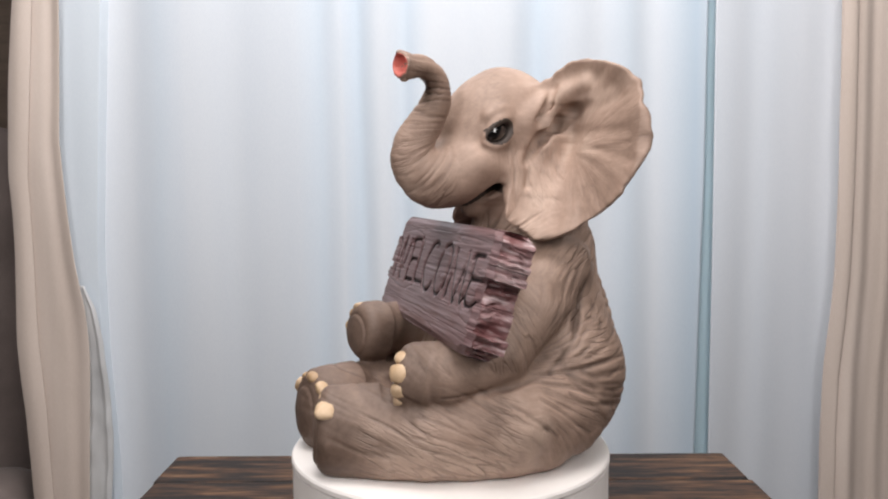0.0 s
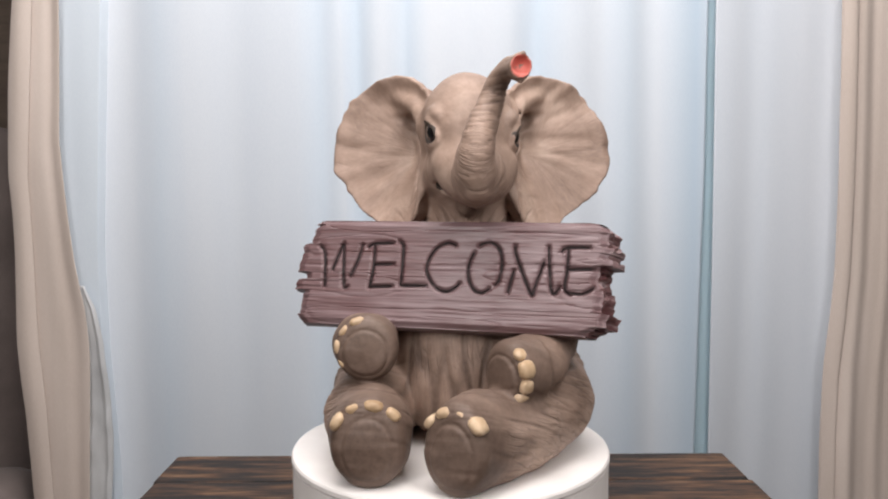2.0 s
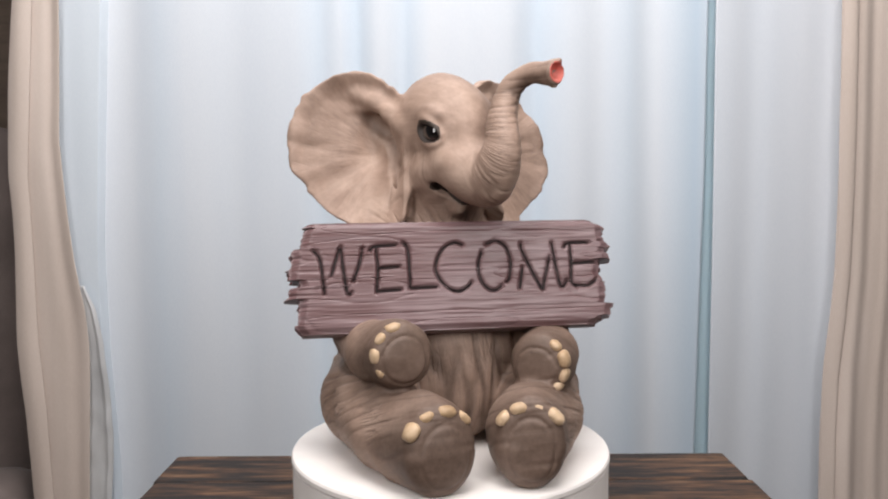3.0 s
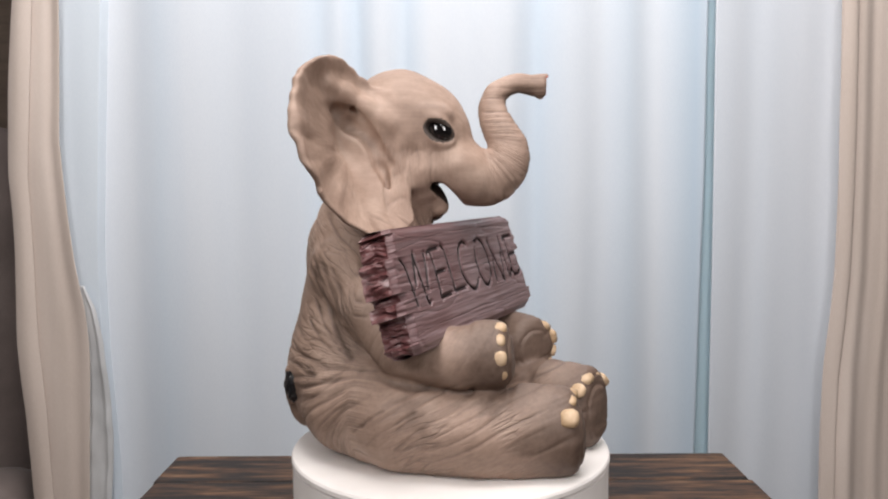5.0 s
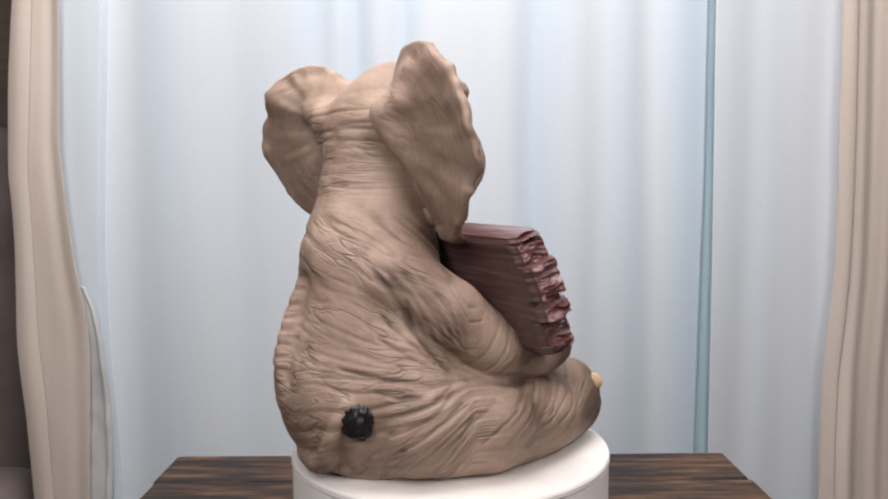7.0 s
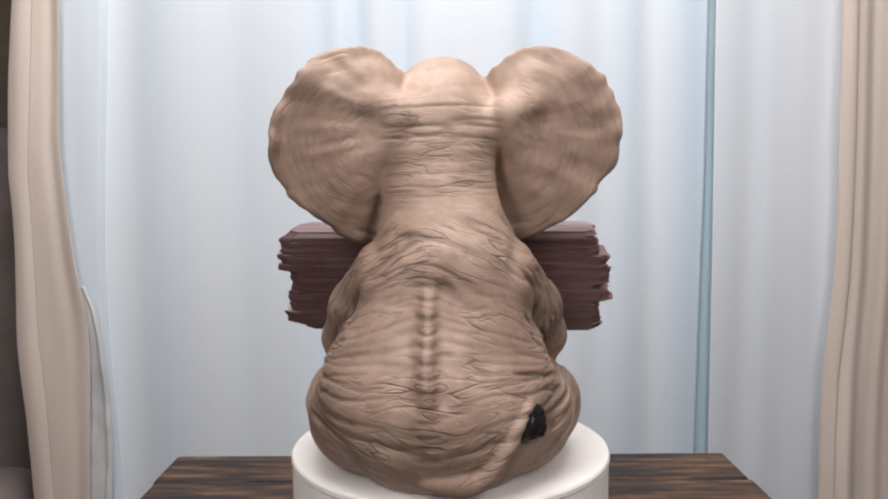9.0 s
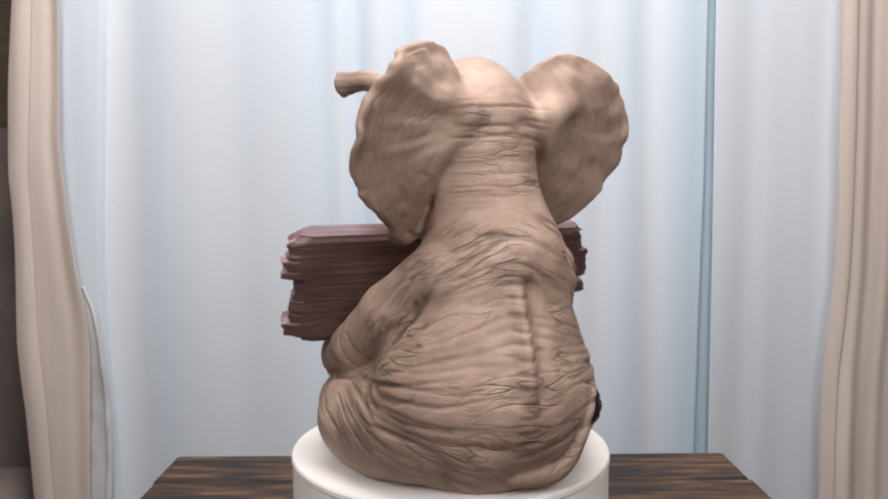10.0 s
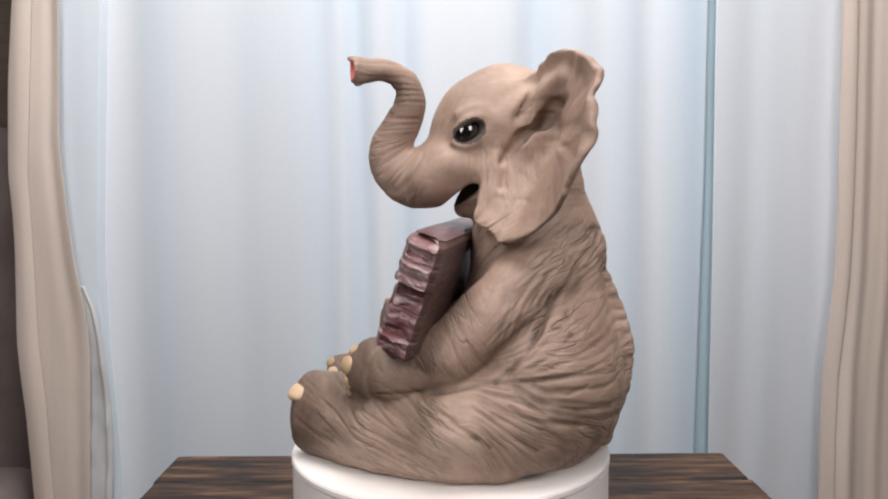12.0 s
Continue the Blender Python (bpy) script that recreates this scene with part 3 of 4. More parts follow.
    # tail
    chain(curve([(20, 139, 17, 7), (-3, 143, 15.5, 7.5), (-25, 143, 20, 7), (-39, 143.5, 38, 6.5), (-49, 140, 59, 6), (-58, 134, 75, 5)]), 1.5)
    # flat underside
    sl, x, y, z = window((-165, -150, -6), (170, 185, 12))
    field[sl] = np.maximum(field[sl], 0.2 - z)


def skin_grid(f):
    """Surface nets: one vertex in each cell that the surface crosses."""
    inside = f < 0
    corners = [(i, j, k) for i in (0, 1) for j in (0, 1) for k in (0, 1)]
    n = np.array(f.shape) - 1
    count = np.zeros(n, np.uint8)
    for i, j, k in corners:
        count += inside[i:i + n[0], j:j + n[1], k:k + n[2]]
    active = (count > 0) & (count < 8)
    cells = np.argwhere(active)
    ids = np.full(n, -1, np.int32)
    ids[active] = np.arange(len(cells))
    vals = np.stack([f[cells[:, 0] + i, cells[:, 1] + j, cells[:, 2] + k] for i, j, k in corners], 1)
    total, hits = np.zeros((len(cells), 3)), np.zeros(len(cells))
    for a in range(8):
        for b in range(a + 1, 8):
            ca, cb = np.array(corners[a]), np.array(corners[b])
            if np.abs(ca - cb).sum() != 1:
                continue
            va, vb = vals[:, a], vals[:, b]
            cross = (va < 0) != (vb < 0)
            t = np.where(cross, va / np.where(cross, va - vb, 1), 0)
            total += np.where(cross[:, None], ca + t[:, None] * (cb - ca), 0)
            hits += cross
    verts = LO + CELL * (cells + total / hits[:, None])
    quads = []
    for axis in range(3):
        o1, o2 = [k for k in range(3) if k != axis]
        a = [slice(None)] * 3
        b = [slice(None)] * 3
        a[axis], b[axis] = slice(0, -1), slice(1, None)
        edge = inside[tuple(a)] != inside[tuple(b)]
        e = np.argwhere(edge)
        e = e[(e[:, o1] > 0) & (e[:, o2] > 0) & (e[:, o1] < n[o1]) & (e[:, o2] < n[o2])]
        out = inside[e[:, 0], e[:, 1], e[:, 2]]
        ring = []
        for d1, d2 in ((1, 1), (0, 1), (0, 0), (1, 0)):
            c = e.copy()
            c[:, o1] -= d1
            c[:, o2] -= d2
            ring.append(ids[c[:, 0], c[:, 1], c[:, 2]])
        q = np.stack(ring, 1)
        flip = out if axis != 1 else ~out
        q[~flip] = q[~flip][:, ::-1]
        quads.append(q)
    return verts, np.concatenate(quads)


def step(a, b, v):
    t = np.clip((v - a) / (b - a), 0, 1)
    return t * t * (3 - 2 * t)


def crease(u, v, long, wide, seed):
    """Thin furrows that run along u and stand apart along v: 0 on the ridges, 1 in the furrows."""
    n = value_noise(u / long + seed, v / wide, u * 0 + seed)
    n2 = value_noise(u / long * 1.6 + seed * 2, v / wide * 1.75, u * 0 + seed + 5)
    gate = step(-0.5, 0.3, value_noise(u / long * 0.8 + 9, v / wide * 0.3, u * 0 + seed + 2))
    return gate * np.exp(-(n / 0.2) ** 2) + 0.55 * (1.1 - gate) * np.exp(-(n2 / 0.2) ** 2)


def ear_margin(x, y, z):
    """How far inside the two ears, past their roots."""
    out_left = (x - 46) * math.cos(radians(37)) + (y - 52) * math.sin(radians(37))
    out_right = (x + 33) * math.cos(radians(164)) + (y - 44) * math.sin(radians(164))
    out = np.where(x > 8, out_left, out_right) - 34 + 6 * np.cos(z / 23)
    return np.minimum(np.minimum(out, z - 195), np.minimum(y - 8, np.abs(x - 8) - 52 - 0.55 * np.clip(235 - z, 0, 60)))


def sculpted_lines():
    """Folds on both flanks as (run of (y, z), width, depth): round the foreleg, along the thigh, a fan from the hip."""
    rnd = random.Random(5)
    out = [([(120, 190), (112, 172), (96, 148), (80, 120), (62, 97), (48, 87)], 2.6, 3.4), ([(48, 87), (20, 82), (-14, 77), (-48, 74)], 2.2, 2.4)]
    for k, cut in enumerate((0.05, 0.2, 0.1, 0.3, 0.15, 0.35)):
        shift = -6.5 * (k + 1) + 2 * rnd.random()
        out.append(([(118 + shift, 188 + 0.15 * shift - 30 * cut), (98 + shift, 152 - 10 * cut), (82 + shift * 0.8, 124), (66 + shift * 0.5, 104 + 10 * cut)], 1.6, 1.7 - 0.15 * k))
    for k, ang in enumerate((58, 44, 31, 19, 8, -4, -17, -32)):
        c, d = math.cos(radians(ang)), math.sin(radians(ang))
        r0, r1, sag = 6 + 22 * rnd.random(), 58 + 36 * rnd.random(), 5 * rnd.random() + 2
        run = [(54 + c * r + d * sag * math.sin(f * math.pi), 88 + d * r - c * sag * math.sin(f * math.pi)) for f, r in ((f, r0 + (r1 - r0) * f) for f in (0, 0.33, 0.67, 1))]
        out.append((run, 1.5 + 0.4 * rnd.random(), 1.2 + 0.9 * rnd.random()))
    for k in range(9):
        y0, z0 = -60 + 15 * k + 5 * rnd.random(), 60 + 14 * rnd.random()
        long = 26 + 26 * rnd.random()
        out.append(([(y0, z0), (y0 + 0.5 * long, z0 - 0.30 * long), (y0 + long, z0 - 0.72 * long)], 1.5, 0.7 + 0.8 * rnd.random()))
    return out


def wrinkles(p, nor):
    """Depth of the large skin folds in millimetres, the brush's direction and how furrowed the skin is there."""
    x, y, z = p[:, 0], p[:, 1], p[:, 2]
    warp = 6 * value_noise(x / 40, y / 40, z / 40)
    hx, hy = x - HEAD[0], y - HEAD[1]
    fa, fb = hx * FWD[0] + hy * FWD[1], hx * SIDE[0] + hy * SIDE[1]
    depth = np.zeros(len(p))
    fold = np.zeros(len(p))
    bu, bv = x * 1.0, z * 1.0

    def lay(mask, u, v, deep, long, wide, seed, lines):
        nonlocal depth, fold, bu, bv
        depth = depth * (1 - mask) + deep * mask * crease(u, v, long, wide, seed)
        bu, bv = np.where(mask > 0.5, u, bu), np.where(mask > 0.5, v, bv)
        fold = (fold + (lines - fold) * mask) * (1 - 3.2 * mask * (1 - mask))

    # the back and flanks: folds that sink towards the sides
    a = np.arctan2(x - 6, y - 40) * 105
    out = np.clip(153 - np.abs(a - 8), -10, 160)
    fan = np.arctan2(z - 88, out + 34)
    lay((1 - step(150, 185, z)) * step(15, 45, y), np.hypot(z - 88, out + 34), fan * 105 + 0.5 * warp, 1.5, 66, 11, 3.3, 1.0)
    lay(step(140, 178, z) * (1 - step(205, 238, z)) * step(-15, 30, y), a, z + 0.42 * np.sqrt((a - 14) ** 2 + 200) + 0.6 * warp, 1.6, 62, 11, 3.9, 0.9)
    # hind legs
    lay((1 - step(72, 95, z)) * (1 - step(0, 40, y)), y - 0.45 * z, z + 0.5 * y + 0.5 * warp, 1.0, 60, 11, 8.1, 0.9)
    # forelegs
    arm = step(84, 96, z) * (1 - step(190, 205, z)) * step(54, 66, np.abs(x - 4)) * (1 - step(25, 60, y))
    lay(arm, z - 0.7 * y, y * 0.85 + z * 0.5 + 0.3 * warp, 0.8, 60, 11, 5.7, 0.7)
    # belly
    belly = (1 - step(-5, 25, y)) * (1 - step(34, 52, np.abs(x - 4))) * (1 - step(110, 125, z)) * step(-60, -45, y)
    lay(belly, z, x + 0.7 * warp, 1.9, 70, 10, 4.4, 1.0)
    # rings on the nape
    nape = step(222, 240, z) * step(30, 80, y) * (1 - step(34, 60, np.abs(x - 8)))
    lay(nape, x, z + 0.3 * warp + 0.0016 * (x - 8) ** 2, 1.3, 60, 8, 1.5, 0.7)
    bald = np.clip(step(232, 245, z) * (1 - step(55, 80, y + 0.25 * np.abs(z - 290))) + step(305, 335, z), 0, 1)
    lay(bald, (x + y * 0.5) * 2.0, z * 0.4, 0.0, 40, 9, 2.0, 0.12)
    # cheeks
    cheek = (1 - step(5, 25, fa)) * step(-62, -40, fa) * step(28, 36, np.abs(fb)) * (1 - step(275, 292, z)) * step(215, 230, z)
    lay(cheek, z, fa + 0.3 * warp, 1.0, 34, 8, 2.8, 0.3)
    # trunk rings
    ring = np.where(z < 292, np.arctan2(z - 292, fa - 34) * 46, z - 292)
    lay(step(38, 52, fa) * step(212, 218, z), fb * 1.2, ring * 1.7, 1.1, 34, 7.5, 6.2, 0.35)
    # ears
    ears = step(-7, 7, ear_margin(x, y, z))
    depth *= 1 - ears
    turn_u, turn_v = np.arctan2(z - 275, np.abs(x - 8) - 52) * 48, np.hypot(z - 275, np.abs(x - 8) - 52)
    ahead = step(-0.1, 0.3, -nor[:, 1])
    lay(ears * (1 - ahead), turn_u, turn_v * 0.8, 0.5, 50, 9, 7.4, 0.4)
    lay(ears * ahead, turn_v, turn_u * 0.9, 0.5, 60, 9, 3.4, 0.2)
    # sculpted folds on both flanks: round the foreleg, over the thigh, and a fan from the hip
    side = np.nonzero((np.abs(x - 5) > 46) & (ears < 0.5) & (z < 200))[0]
    sx, sy, sz = x[side], y[side], z[side]
    jitter = 1.2 * value_noise(sy / 24, sz / 24, sx / 40)
    uneven = 0.6 + 0.5 * value_noise(sy / 14 + 3, sz / 14, sx / 30)
    flank = step(48, 62, np.abs(sx - 5))
    for lines_yz, wide, deep in sculpted_lines():
        d = np.full(len(side), 1e6)
        for (y0, z0), (y1, z1) in zip(lines_yz, lines_yz[1:]):
            t = np.clip(((sy - y0) * (y1 - y0) + (sz - z0) * (z1 - z0)) / ((y1 - y0) ** 2 + (z1 - z0) ** 2), 0, 1)
            d = np.minimum(d, np.hypot(sy - y0 - t * (y1 - y0), sz - z0 - t * (z1 - z0)))
        depth[side] += deep * np.exp(-((d + jitter) / wide) ** 2) * flank * uneven
    bones = step(118, 132, y) * (1 - step(6, 12, np.abs(x - 17.5))) * (1 - step(165, 185, z)) * step(25, 45, z)
    depth += 0.9 * bones * np.clip(np.sin(z / 1.75 + 1.2 * value_noise(z / 14, x / 20, y * 0)), 0, 1)
    # darker towards the soles
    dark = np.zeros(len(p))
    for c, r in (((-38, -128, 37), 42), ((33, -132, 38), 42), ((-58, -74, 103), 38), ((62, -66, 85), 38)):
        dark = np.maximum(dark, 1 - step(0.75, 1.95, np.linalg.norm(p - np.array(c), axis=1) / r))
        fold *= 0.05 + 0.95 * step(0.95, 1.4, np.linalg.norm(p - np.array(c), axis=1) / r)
    # ear hollows: brown paint and the hollow's own shade, both put into the colour
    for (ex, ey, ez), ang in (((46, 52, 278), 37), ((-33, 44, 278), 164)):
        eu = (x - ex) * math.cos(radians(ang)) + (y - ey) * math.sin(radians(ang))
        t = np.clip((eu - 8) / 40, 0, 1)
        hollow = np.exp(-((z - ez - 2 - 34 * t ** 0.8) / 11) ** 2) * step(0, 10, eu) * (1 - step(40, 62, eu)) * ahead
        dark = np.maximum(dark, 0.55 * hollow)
    # darker beneath the trunk's end, by how far the skin faces down
    under = step(56, 68, fa) * (1 - step(90, 100, fa)) * step(318, 326, z) * step(0.0, 0.6, -nor[:, 2])
    dark = np.maximum(dark, 0.75 * under)
    brush = np.stack([bu / 30, bv / 6.0, np.zeros(len(p))], 1)
    return depth, brush, fold, dark


def make_statue():
    build_forms()
    verts, quads = skin_grid(field)
    # outward directions from the field
    g = np.stack(np.gradient(field), -1)
    cell = np.clip(np.round((verts - LO) / CELL).astype(int), 0, SHAPE - 1)
    nor = g[cell[:, 0], cell[:, 1], cell[:, 2]]
    nor /= np.maximum(np.linalg.norm(nor, axis=1, keepdims=True), 1e-6)
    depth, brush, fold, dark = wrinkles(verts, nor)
    depth = depth * step(2, 8, verts[:, 2])
    lumps = 0.7 * value_noise(verts[:, 0] / 15, verts[:, 1] / 15, verts[:, 2] / 15)
    verts = verts + nor * (lumps * step(2, 8, verts[:, 2]) - depth)[:, None]
    mid = verts[quads].mean(1)
    n = len(quads)
    mats = np.zeros(n, int)
    # paint by region
    tip = np.linalg.norm(mid - np.array(hd(104, 25.5, 340)), axis=1)
    inner = ((mid - np.array(hd(110.5, 25, 340))) ** 2).sum(1) < 10.0 ** 2
    mats[inner & (tip < 10.5)] = 1
    hx, hy = mid[:, 0] - HEAD[0], mid[:, 1] - HEAD[1]
    fa, fb = hx * FWD[0] + hy * FWD[1], hx * SIDE[0] + hy * SIDE[1]
    mouth = (np.abs((fa - 8) * math.sin(radians(42)) + (mid[:, 2] - 236) * math.cos(radians(42))) < 5.0) & (fa > -12) & (fa < 24) & (mid[:, 2] < 254) & (mid[:, 2] > 222) & (np.abs(fb) < 34)
    mats[mouth] = 2
    for b in (-1, 1):
        e, h = (9.5, 290) if b > 0 else (4.0, 293.5)
        along = (fa - e) * math.cos(radians(24)) - (mid[:, 2] - h) * math.sin(radians(24))
        across = (fa - e) * math.sin(radians(24)) + (mid[:, 2] - h) * math.cos(radians(24))
        mats[(np.hypot(along / 14.5, across / 10.4) < 1) & (np.abs(fb - 42 * b) < 16)] = 2
    me = bpy.data.meshes.new("elephant")
    me.from_pydata((verts * 0.001).tolist(), [], quads.tolist())
    me.polygons.foreach_set("material_index", mats)
    me.polygons.foreach_set("use_smooth", np.ones(n, bool))
    me.attributes.new("brush", "FLOAT_VECTOR", "POINT").data.foreach_set("vector", brush.astype(np.float32).ravel())
    # fold depth as dark colour, wash and crease shade together, plus the darker zones
    me.attributes.new("wash_shade", "FLOAT", "POINT").data.foreach_set("value", np.clip(np.maximum(depth - 0.25, 0) * 0.42 + 0.82 * dark, 0, 0.88).astype(np.float32))
    me.attributes.new("fold", "FLOAT", "POINT").data.foreach_set("value", fold.astype(np.float32))
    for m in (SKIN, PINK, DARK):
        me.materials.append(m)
    return me


def ball(bm, c, r, turn=None, seg=16):
    m = Matrix.Translation(Vector(c) * 0.001) @ (turn.to_4x4() if turn else Matrix()) @ Matrix.Diagonal((*(v * 0.001 for v in r), 1))
    return bmesh.ops.create_uvsphere(bm, u_segments=seg, v_segments=seg // 2, radius=1, matrix=m)["verts"]


def make_details(body):
    """Glass-black eyes, toenails and the tuft of the tail."""
    for b in (-1, 1):
        bm = bmesh.new()
        ball(bm, hd(*((10.5, 34.5, 290) if b > 0 else (5.0, -35.5, 293.5))), (12.4, 8.6, 9.6), head_turn(24), 32)
        part("eye", bm, BLACK, body, "glossy black eye")
    nails = foot_nails((-38, -127, 37.5), (0.22, -0.97, 0.04), 32.5, (145, 113, 81, 49), 7.8)
    nails += foot_nails((33, -131, 38.5), (-0.30, -0.95, 0.04), 31.5, (139, 108, 77, 47), 7.6)
    nails += foot_nails((-58, -73, 103), (0.2, -0.97, 0.08), 26.5, (108, 141, 176, 211), 6.5)
    nails += foot_nails((62, -66, 85), (-0.62, -0.78, 0.0), 27.0, (50, 18, -15, -47), 7.3)
    for i, (c, turn, size) in enumerate(nails):
        bm = bmesh.new()
        tangent = turn.col[1].cross(turn.col[2])
        m = Matrix((tangent, turn.col[1], turn.col[2])).transposed()
        place = Matrix.Translation(c * 0.001) @ m.to_4x4()
        size *= (1.06, 0.94, 1.12, 0.86)[(i * 7 + i // 4) % 4]
        for v in bmesh.ops.create_uvsphere(bm, u_segments=16, v_segments=10, radius=1)["verts"]:
            q = Vector(math.copysign(abs(k) ** 0.8, k) for k in v.co)
            q = Vector((q.x * size * 1.0, q.y * size * 0.62, q.z * size * 1.0)) * (1 + 0.09 * noise.noise(q * 1.6 + Vector((i * 3.1, 0, 0))))
            v.co = place @ (q * 0.001)
        part("toenail", bm, NAIL, body, "cream painted toenail")
    bm = bmesh.new()
    for v in bmesh.ops.create_uvsphere(bm, u_segments=40, v_segments=24, radius=1)["verts"]:
        q = v.co.copy()
        strand = 1 + 0.34 * noise.noise(Vector((q.x * 4, q.y * 5, q.z * 1.2))) + 0.16 * noise.noise(Vector((q.x * 13, q.y * 13, q.z * 1.5)))
        q = Vector((q.x * 15 * strand * (1 - 0.2 * q.z), q.y * 8 * strand, q.z * 16))
        q = Matrix.Rotation(radians(36), 3, "Z") @ Matrix.Rotation(radians(-28), 3, "Y") @ q
        v.co = (q + Vector((-61, 133, 61))) * 0.001
    part("tail_tuft", bm, TUFT, body, "black painted tail tuft")


statue = tagged(new("elephant_statue"), "painted resin sitting baby elephant statue holding a wooden welcome sign", "statue")
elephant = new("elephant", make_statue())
elephant.parent = statue
make_details(elephant)

# ---- the sign in its arms ----
SIGN_POSE = pose(0.002, -0.006, 0.1590, -18.0, 0, -3.5)      # its front looks along -y


def stroke(*pts):
    run = [((px - 793.5) * 0.527, (492 - py) * 0.527, 0, 0) for px, py in pts]
    return [(float(p[0]), float(p[1])) for p in curve(run, 5)]


LETTERS = [
    [stroke((551, 446), (562, 462), (568, 520)), stroke((580, 490), (592, 452), (597, 440)), stroke((597, 442), (605, 515), (613, 519)), stroke((616, 500), (628, 470), (634, 442))],
    [stroke((646, 447), (656, 440), (692, 438)), stroke((657, 442), (659, 480), (655, 520)), stroke((659, 478), (696, 476)), stroke((656, 518), (697, 516))],
    [stroke((704, 435), (712, 448), (713, 514)), stroke((713, 514), (760, 513))],
    [stroke((808, 441), (795, 436), (775, 445), (762, 465), (759, 488), (774, 512), (795, 522), (812, 515), (820, 507))],
    [stroke((842, 452), (834, 475), (836, 500), (846, 517), (860, 522), (873, 515)), stroke((850, 440), (868, 434), (885, 445), (892, 470), (888, 500), (882, 508))],
    [stroke((905, 520), (913, 482)), stroke((913, 440), (916, 458), (944, 520), (950, 510), (964, 465)), stroke((970, 440), (977, 508), (984, 519), (992, 508))],
    [stroke((992, 449), (1001, 441), (1038, 440)), stroke((1003, 442), (1003, 480), (1000, 510), (1010, 520)), stroke((1003, 478), (1046, 476)), stroke((1003, 516), (1030, 518), (1048, 507))],
]


def dense(line, step_mm=1.5):
    out = []
    for a, b in zip(line, line[1:]):
        n = max(1, int(math.dist(a, b) / step_mm))
        out += [(a[0] + (b[0] - a[0]) * i / n, a[1] + (b[1] - a[1]) * i / n) for i in range(n)]
    return out + [line[-1]]


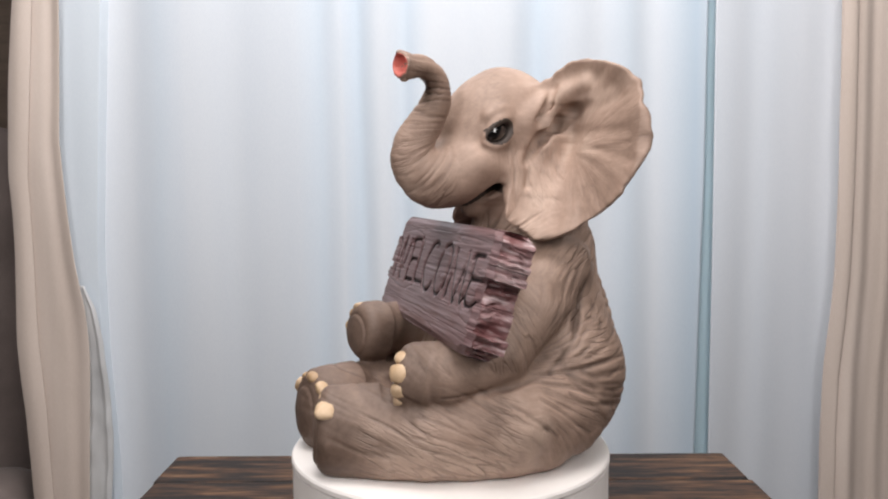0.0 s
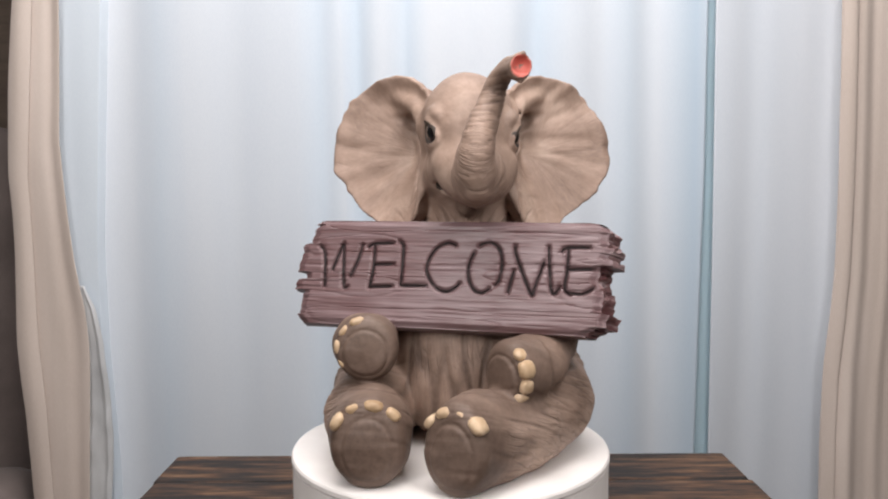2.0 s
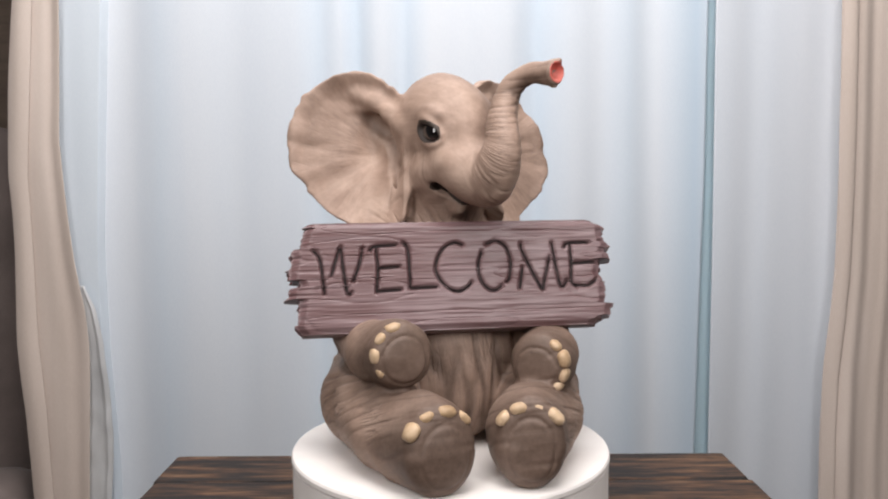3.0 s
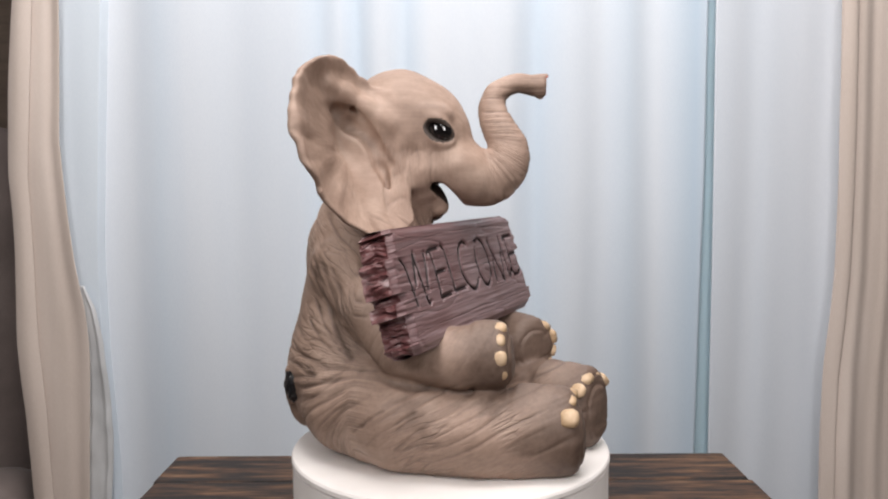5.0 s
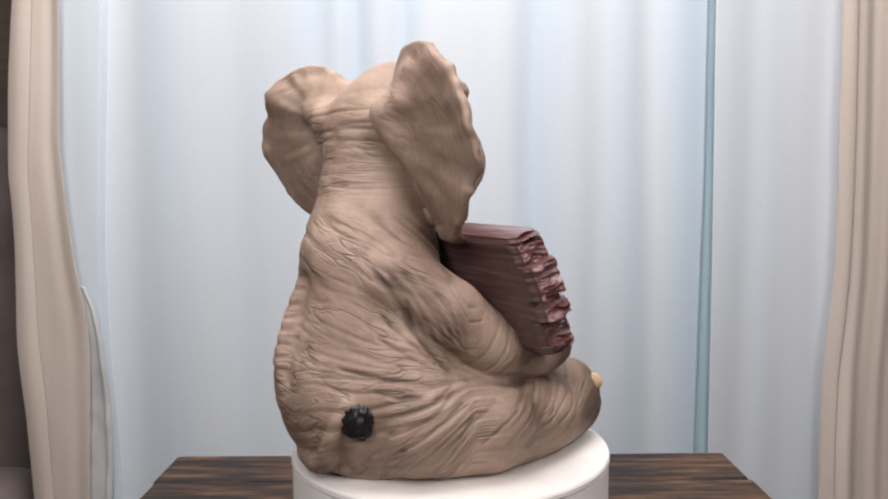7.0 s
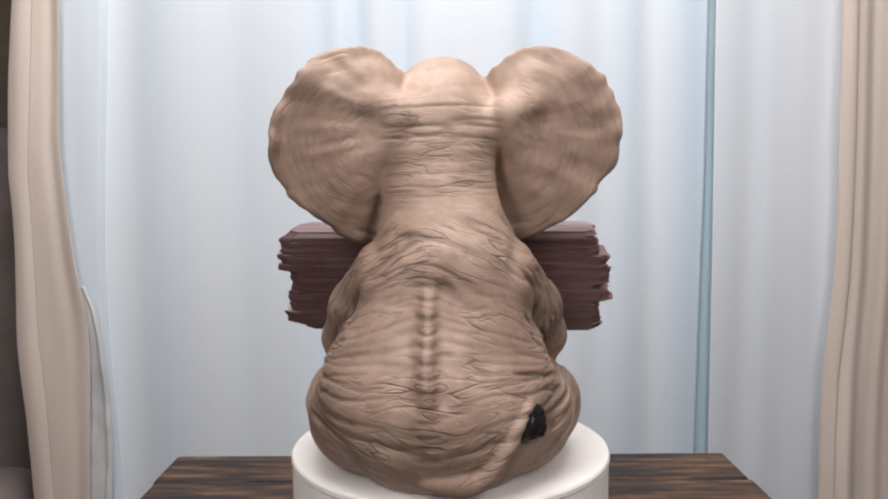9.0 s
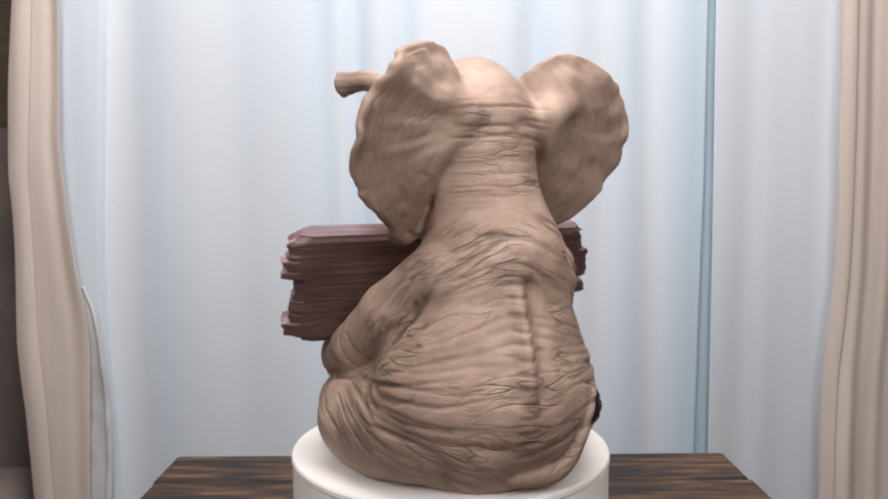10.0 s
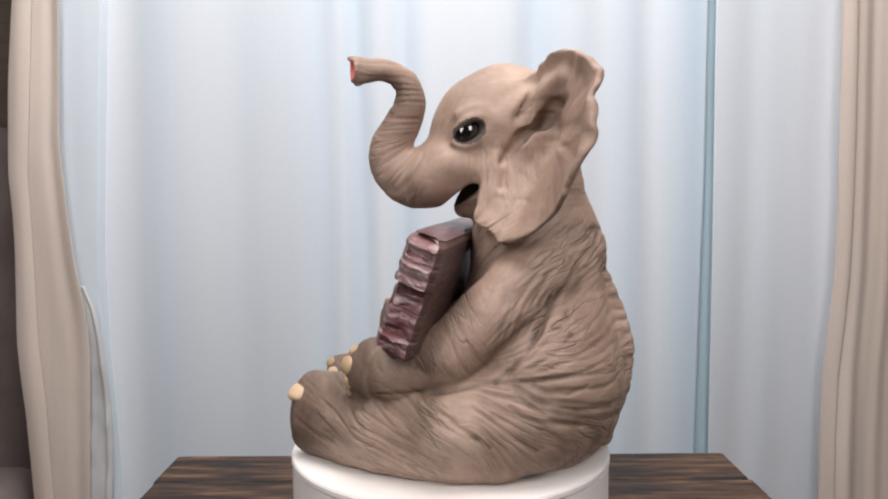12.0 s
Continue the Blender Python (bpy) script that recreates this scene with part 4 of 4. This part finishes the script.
def make_sign():
    """A thick board with ragged split ends, weathered grain and carved letters."""
    marks = np.array([p for letter in LETTERS for line in letter for p in dense(line)])
    half_t, half_h = 16.0, 50.0
    nx, nz = 230, 110
    s = np.linspace(-1, 1, nx + 1)
    v = np.linspace(-half_h, half_h, nz + 1)
    V = v[None, :] + 0 * s[:, None]
    ends = []
    for side, reach in ((-1, 142.0), (1, 146.0)):
        blocks = np.floor((v + 60) / 16.5 + 0.6 * value_noise(v / 9, v * 0 + side, v * 0))
        jag = 10.0 * value_noise(blocks * 1.7 + 3 * side + 10, blocks * 0 + 2.2, blocks * 0 + side + 4) + 1.3 * value_noise(v / 2.6, v * 0 + side, v * 0 + 7)
        taper = (side < 0) * (4.0 - 6.0 * (v / half_h)) - (side > 0) * 7.0 * step(0.45, 0.8, -v / half_h)
        ends.append(reach + jag + taper - 9 * step(0.82, 1.0, np.abs(v / half_h)))
    X = np.where(s[:, None] < 0, s[:, None] * ends[0][None, :], s[:, None] * ends[1][None, :])

    def face(sign):
        grain = 0.3 * value_noise(X / 45, V / 2.6, X * 0 + sign * 3) + 0.28 * value_noise(X / 22, V / 1.25, X * 0 + sign) - 0.5 * np.exp(-(value_noise(X / 80 + 3, V / 7.5, X * 0 + sign + 6) / 0.06) ** 2)
        edge = 3.0 * step(0.88, 1.0, np.abs(V / half_h)) + 4.0 * step(0.94, 1.0, np.abs(s))[:, None]
        d = grain * (0.5 if sign > 0 else 1.0) - edge
        if sign < 0:
            near = np.full(X.shape, 99.0)
            for mx, mv in marks:
                near = np.minimum(near, (X - mx) ** 2 + (V - mv) ** 2)
            d = d - 3.0 * np.exp(-near / 3.4)
        return sign * (half_t + d)

    front, back = face(-1), face(1)
    steps = 6
    top_v = half_h + 0.8 * value_noise(s * 30, s * 0, s * 0 + 3)
    verts, faces, mats = [], [], []

    def sheet(px, py, pz, flip, mat):
        start = len(verts)
        a, b = px.shape
        verts.extend(np.stack([px.ravel(), py.ravel(), pz.ravel()], 1).tolist())
        for i in range(a - 1):
            for j in range(b - 1):
                q = [start + i * b + j, start + (i + 1) * b + j, start + (i + 1) * b + j + 1, start + i * b + j + 1]
                faces.append(q[::-1] if flip else q)
                mats.append(mat)

    sheet(X, front, V, False, 0)
    XB = X + 8.0 * step(0.86, 1.0, s)[:, None]      # one end runs out further at the back
    sheet(XB, back, V, True, 2)
    t = np.linspace(0, 1, steps + 1)
    for j, flip in ((0, True), (nz, False)):
        px = X[:, j][:, None] * (1 - t) + XB[:, j][:, None] * t
        py = front[:, j][:, None] * (1 - t) + back[:, j][:, None] * t
        bulge = (1.2 * np.sin(t * math.pi))[None, :] + 0.5 * value_noise(px / 20, py / 2, px * 0) * (np.sin(t * math.pi))[None, :]
        sheet(px, py, V[:, j][:, None] + (-1 if j == 0 else 1) * bulge, flip, 0)
    for i, flip in ((0, False), (nx, True)):
        tt = np.linspace(0, 1, 15)
        py = front[i][:, None] * (1 - tt) + back[i][:, None] * tt
        ledge = V[i][:, None] + 3 * value_noise(py / 11, V[i][:, None] / 14, py * 0 + i + 2)
        rough = (4.2 * value_noise(py / 12, ledge / 6.0, py * 0 + i) + 1.6 * value_noise(py / 5, ledge / 1.8, py * 0 + i + 4) - 5.0 * np.exp(-(value_noise(py * 0 + 3.3 + i, ledge / 9.0, py * 0 + i + 8) / 0.13) ** 2)) * np.sin(tt * math.pi)[None, :] ** 0.6
        sheet(X[i][:, None] * (1 - tt) + XB[i][:, None] * tt + (-1 if i == 0 else 1) * rough, py, V[i][:, None] + 0 * py, flip, 1)
    me = bpy.data.meshes.new("sign_board")
    me.from_pydata(verts, [], faces)
    me.polygons.foreach_set("material_index", mats)
    me.transform(Matrix.Scale(0.001, 4))
    bm = bmesh.new()
    bm.from_mesh(me)
    bmesh.ops.remove_doubles(bm, verts=bm.verts, dist=0.00005)
    bmesh.ops.recalc_face_normals(bm, faces=bm.faces)
    bm.to_mesh(me)
    bm.free()
    me.materials.append(SIGN)
    me.materials.append(SIGN_END)
    me.materials.append(SIGN_BACK)
    board = tagged(new("sign_board", me), "weathered reddish-brown plank sign with ragged ends, carved WELCOME")
    board.parent = statue
    board.matrix_basis = SIGN_POSE
    for letter in LETTERS:
        bm = bmesh.new()
        for line in letter:
            pts = dense(line, 2.0)
            rows = []
            for i, p in enumerate(pts):
                q, r = pts[max(i - 1, 0)], pts[min(i + 1, len(pts) - 1)]
                d = Vector((r[0] - q[0], r[1] - q[1])).normalized()
                f = i / (len(pts) - 1)
                wide = 1.0 * (0.45 + 0.55 * math.sin(math.pi * min(1, max(0, 0.12 + 0.8 * f)))) + 0.15 * math.sin(i * 1.3)
                row = []
                for k in (-1, -0.5, 0, 0.5, 1):
                    row.append(bm.verts.new(((p[0] - d.y * wide * k) / 1000, (-half_t + 2.5 - 1.7 * abs(k)) / 1000, (p[1] + d.x * wide * k) / 1000)))
                rows.append(row)
            for a, b in zip(rows, rows[1:]):
                for k in range(4):
                    bm.faces.new((a[k], a[k + 1], b[k + 1], b[k]))
        part("letter", bm, INK, board, "dark carved letter")
    return board


make_sign()


def motions():
    rows = [(t, pose(0, 0, 0.0, 0, 0, SPIN * (t - FRONT))) for t in range(13)]
    walk(statue, rows)
    walk(platter, rows)


motions()
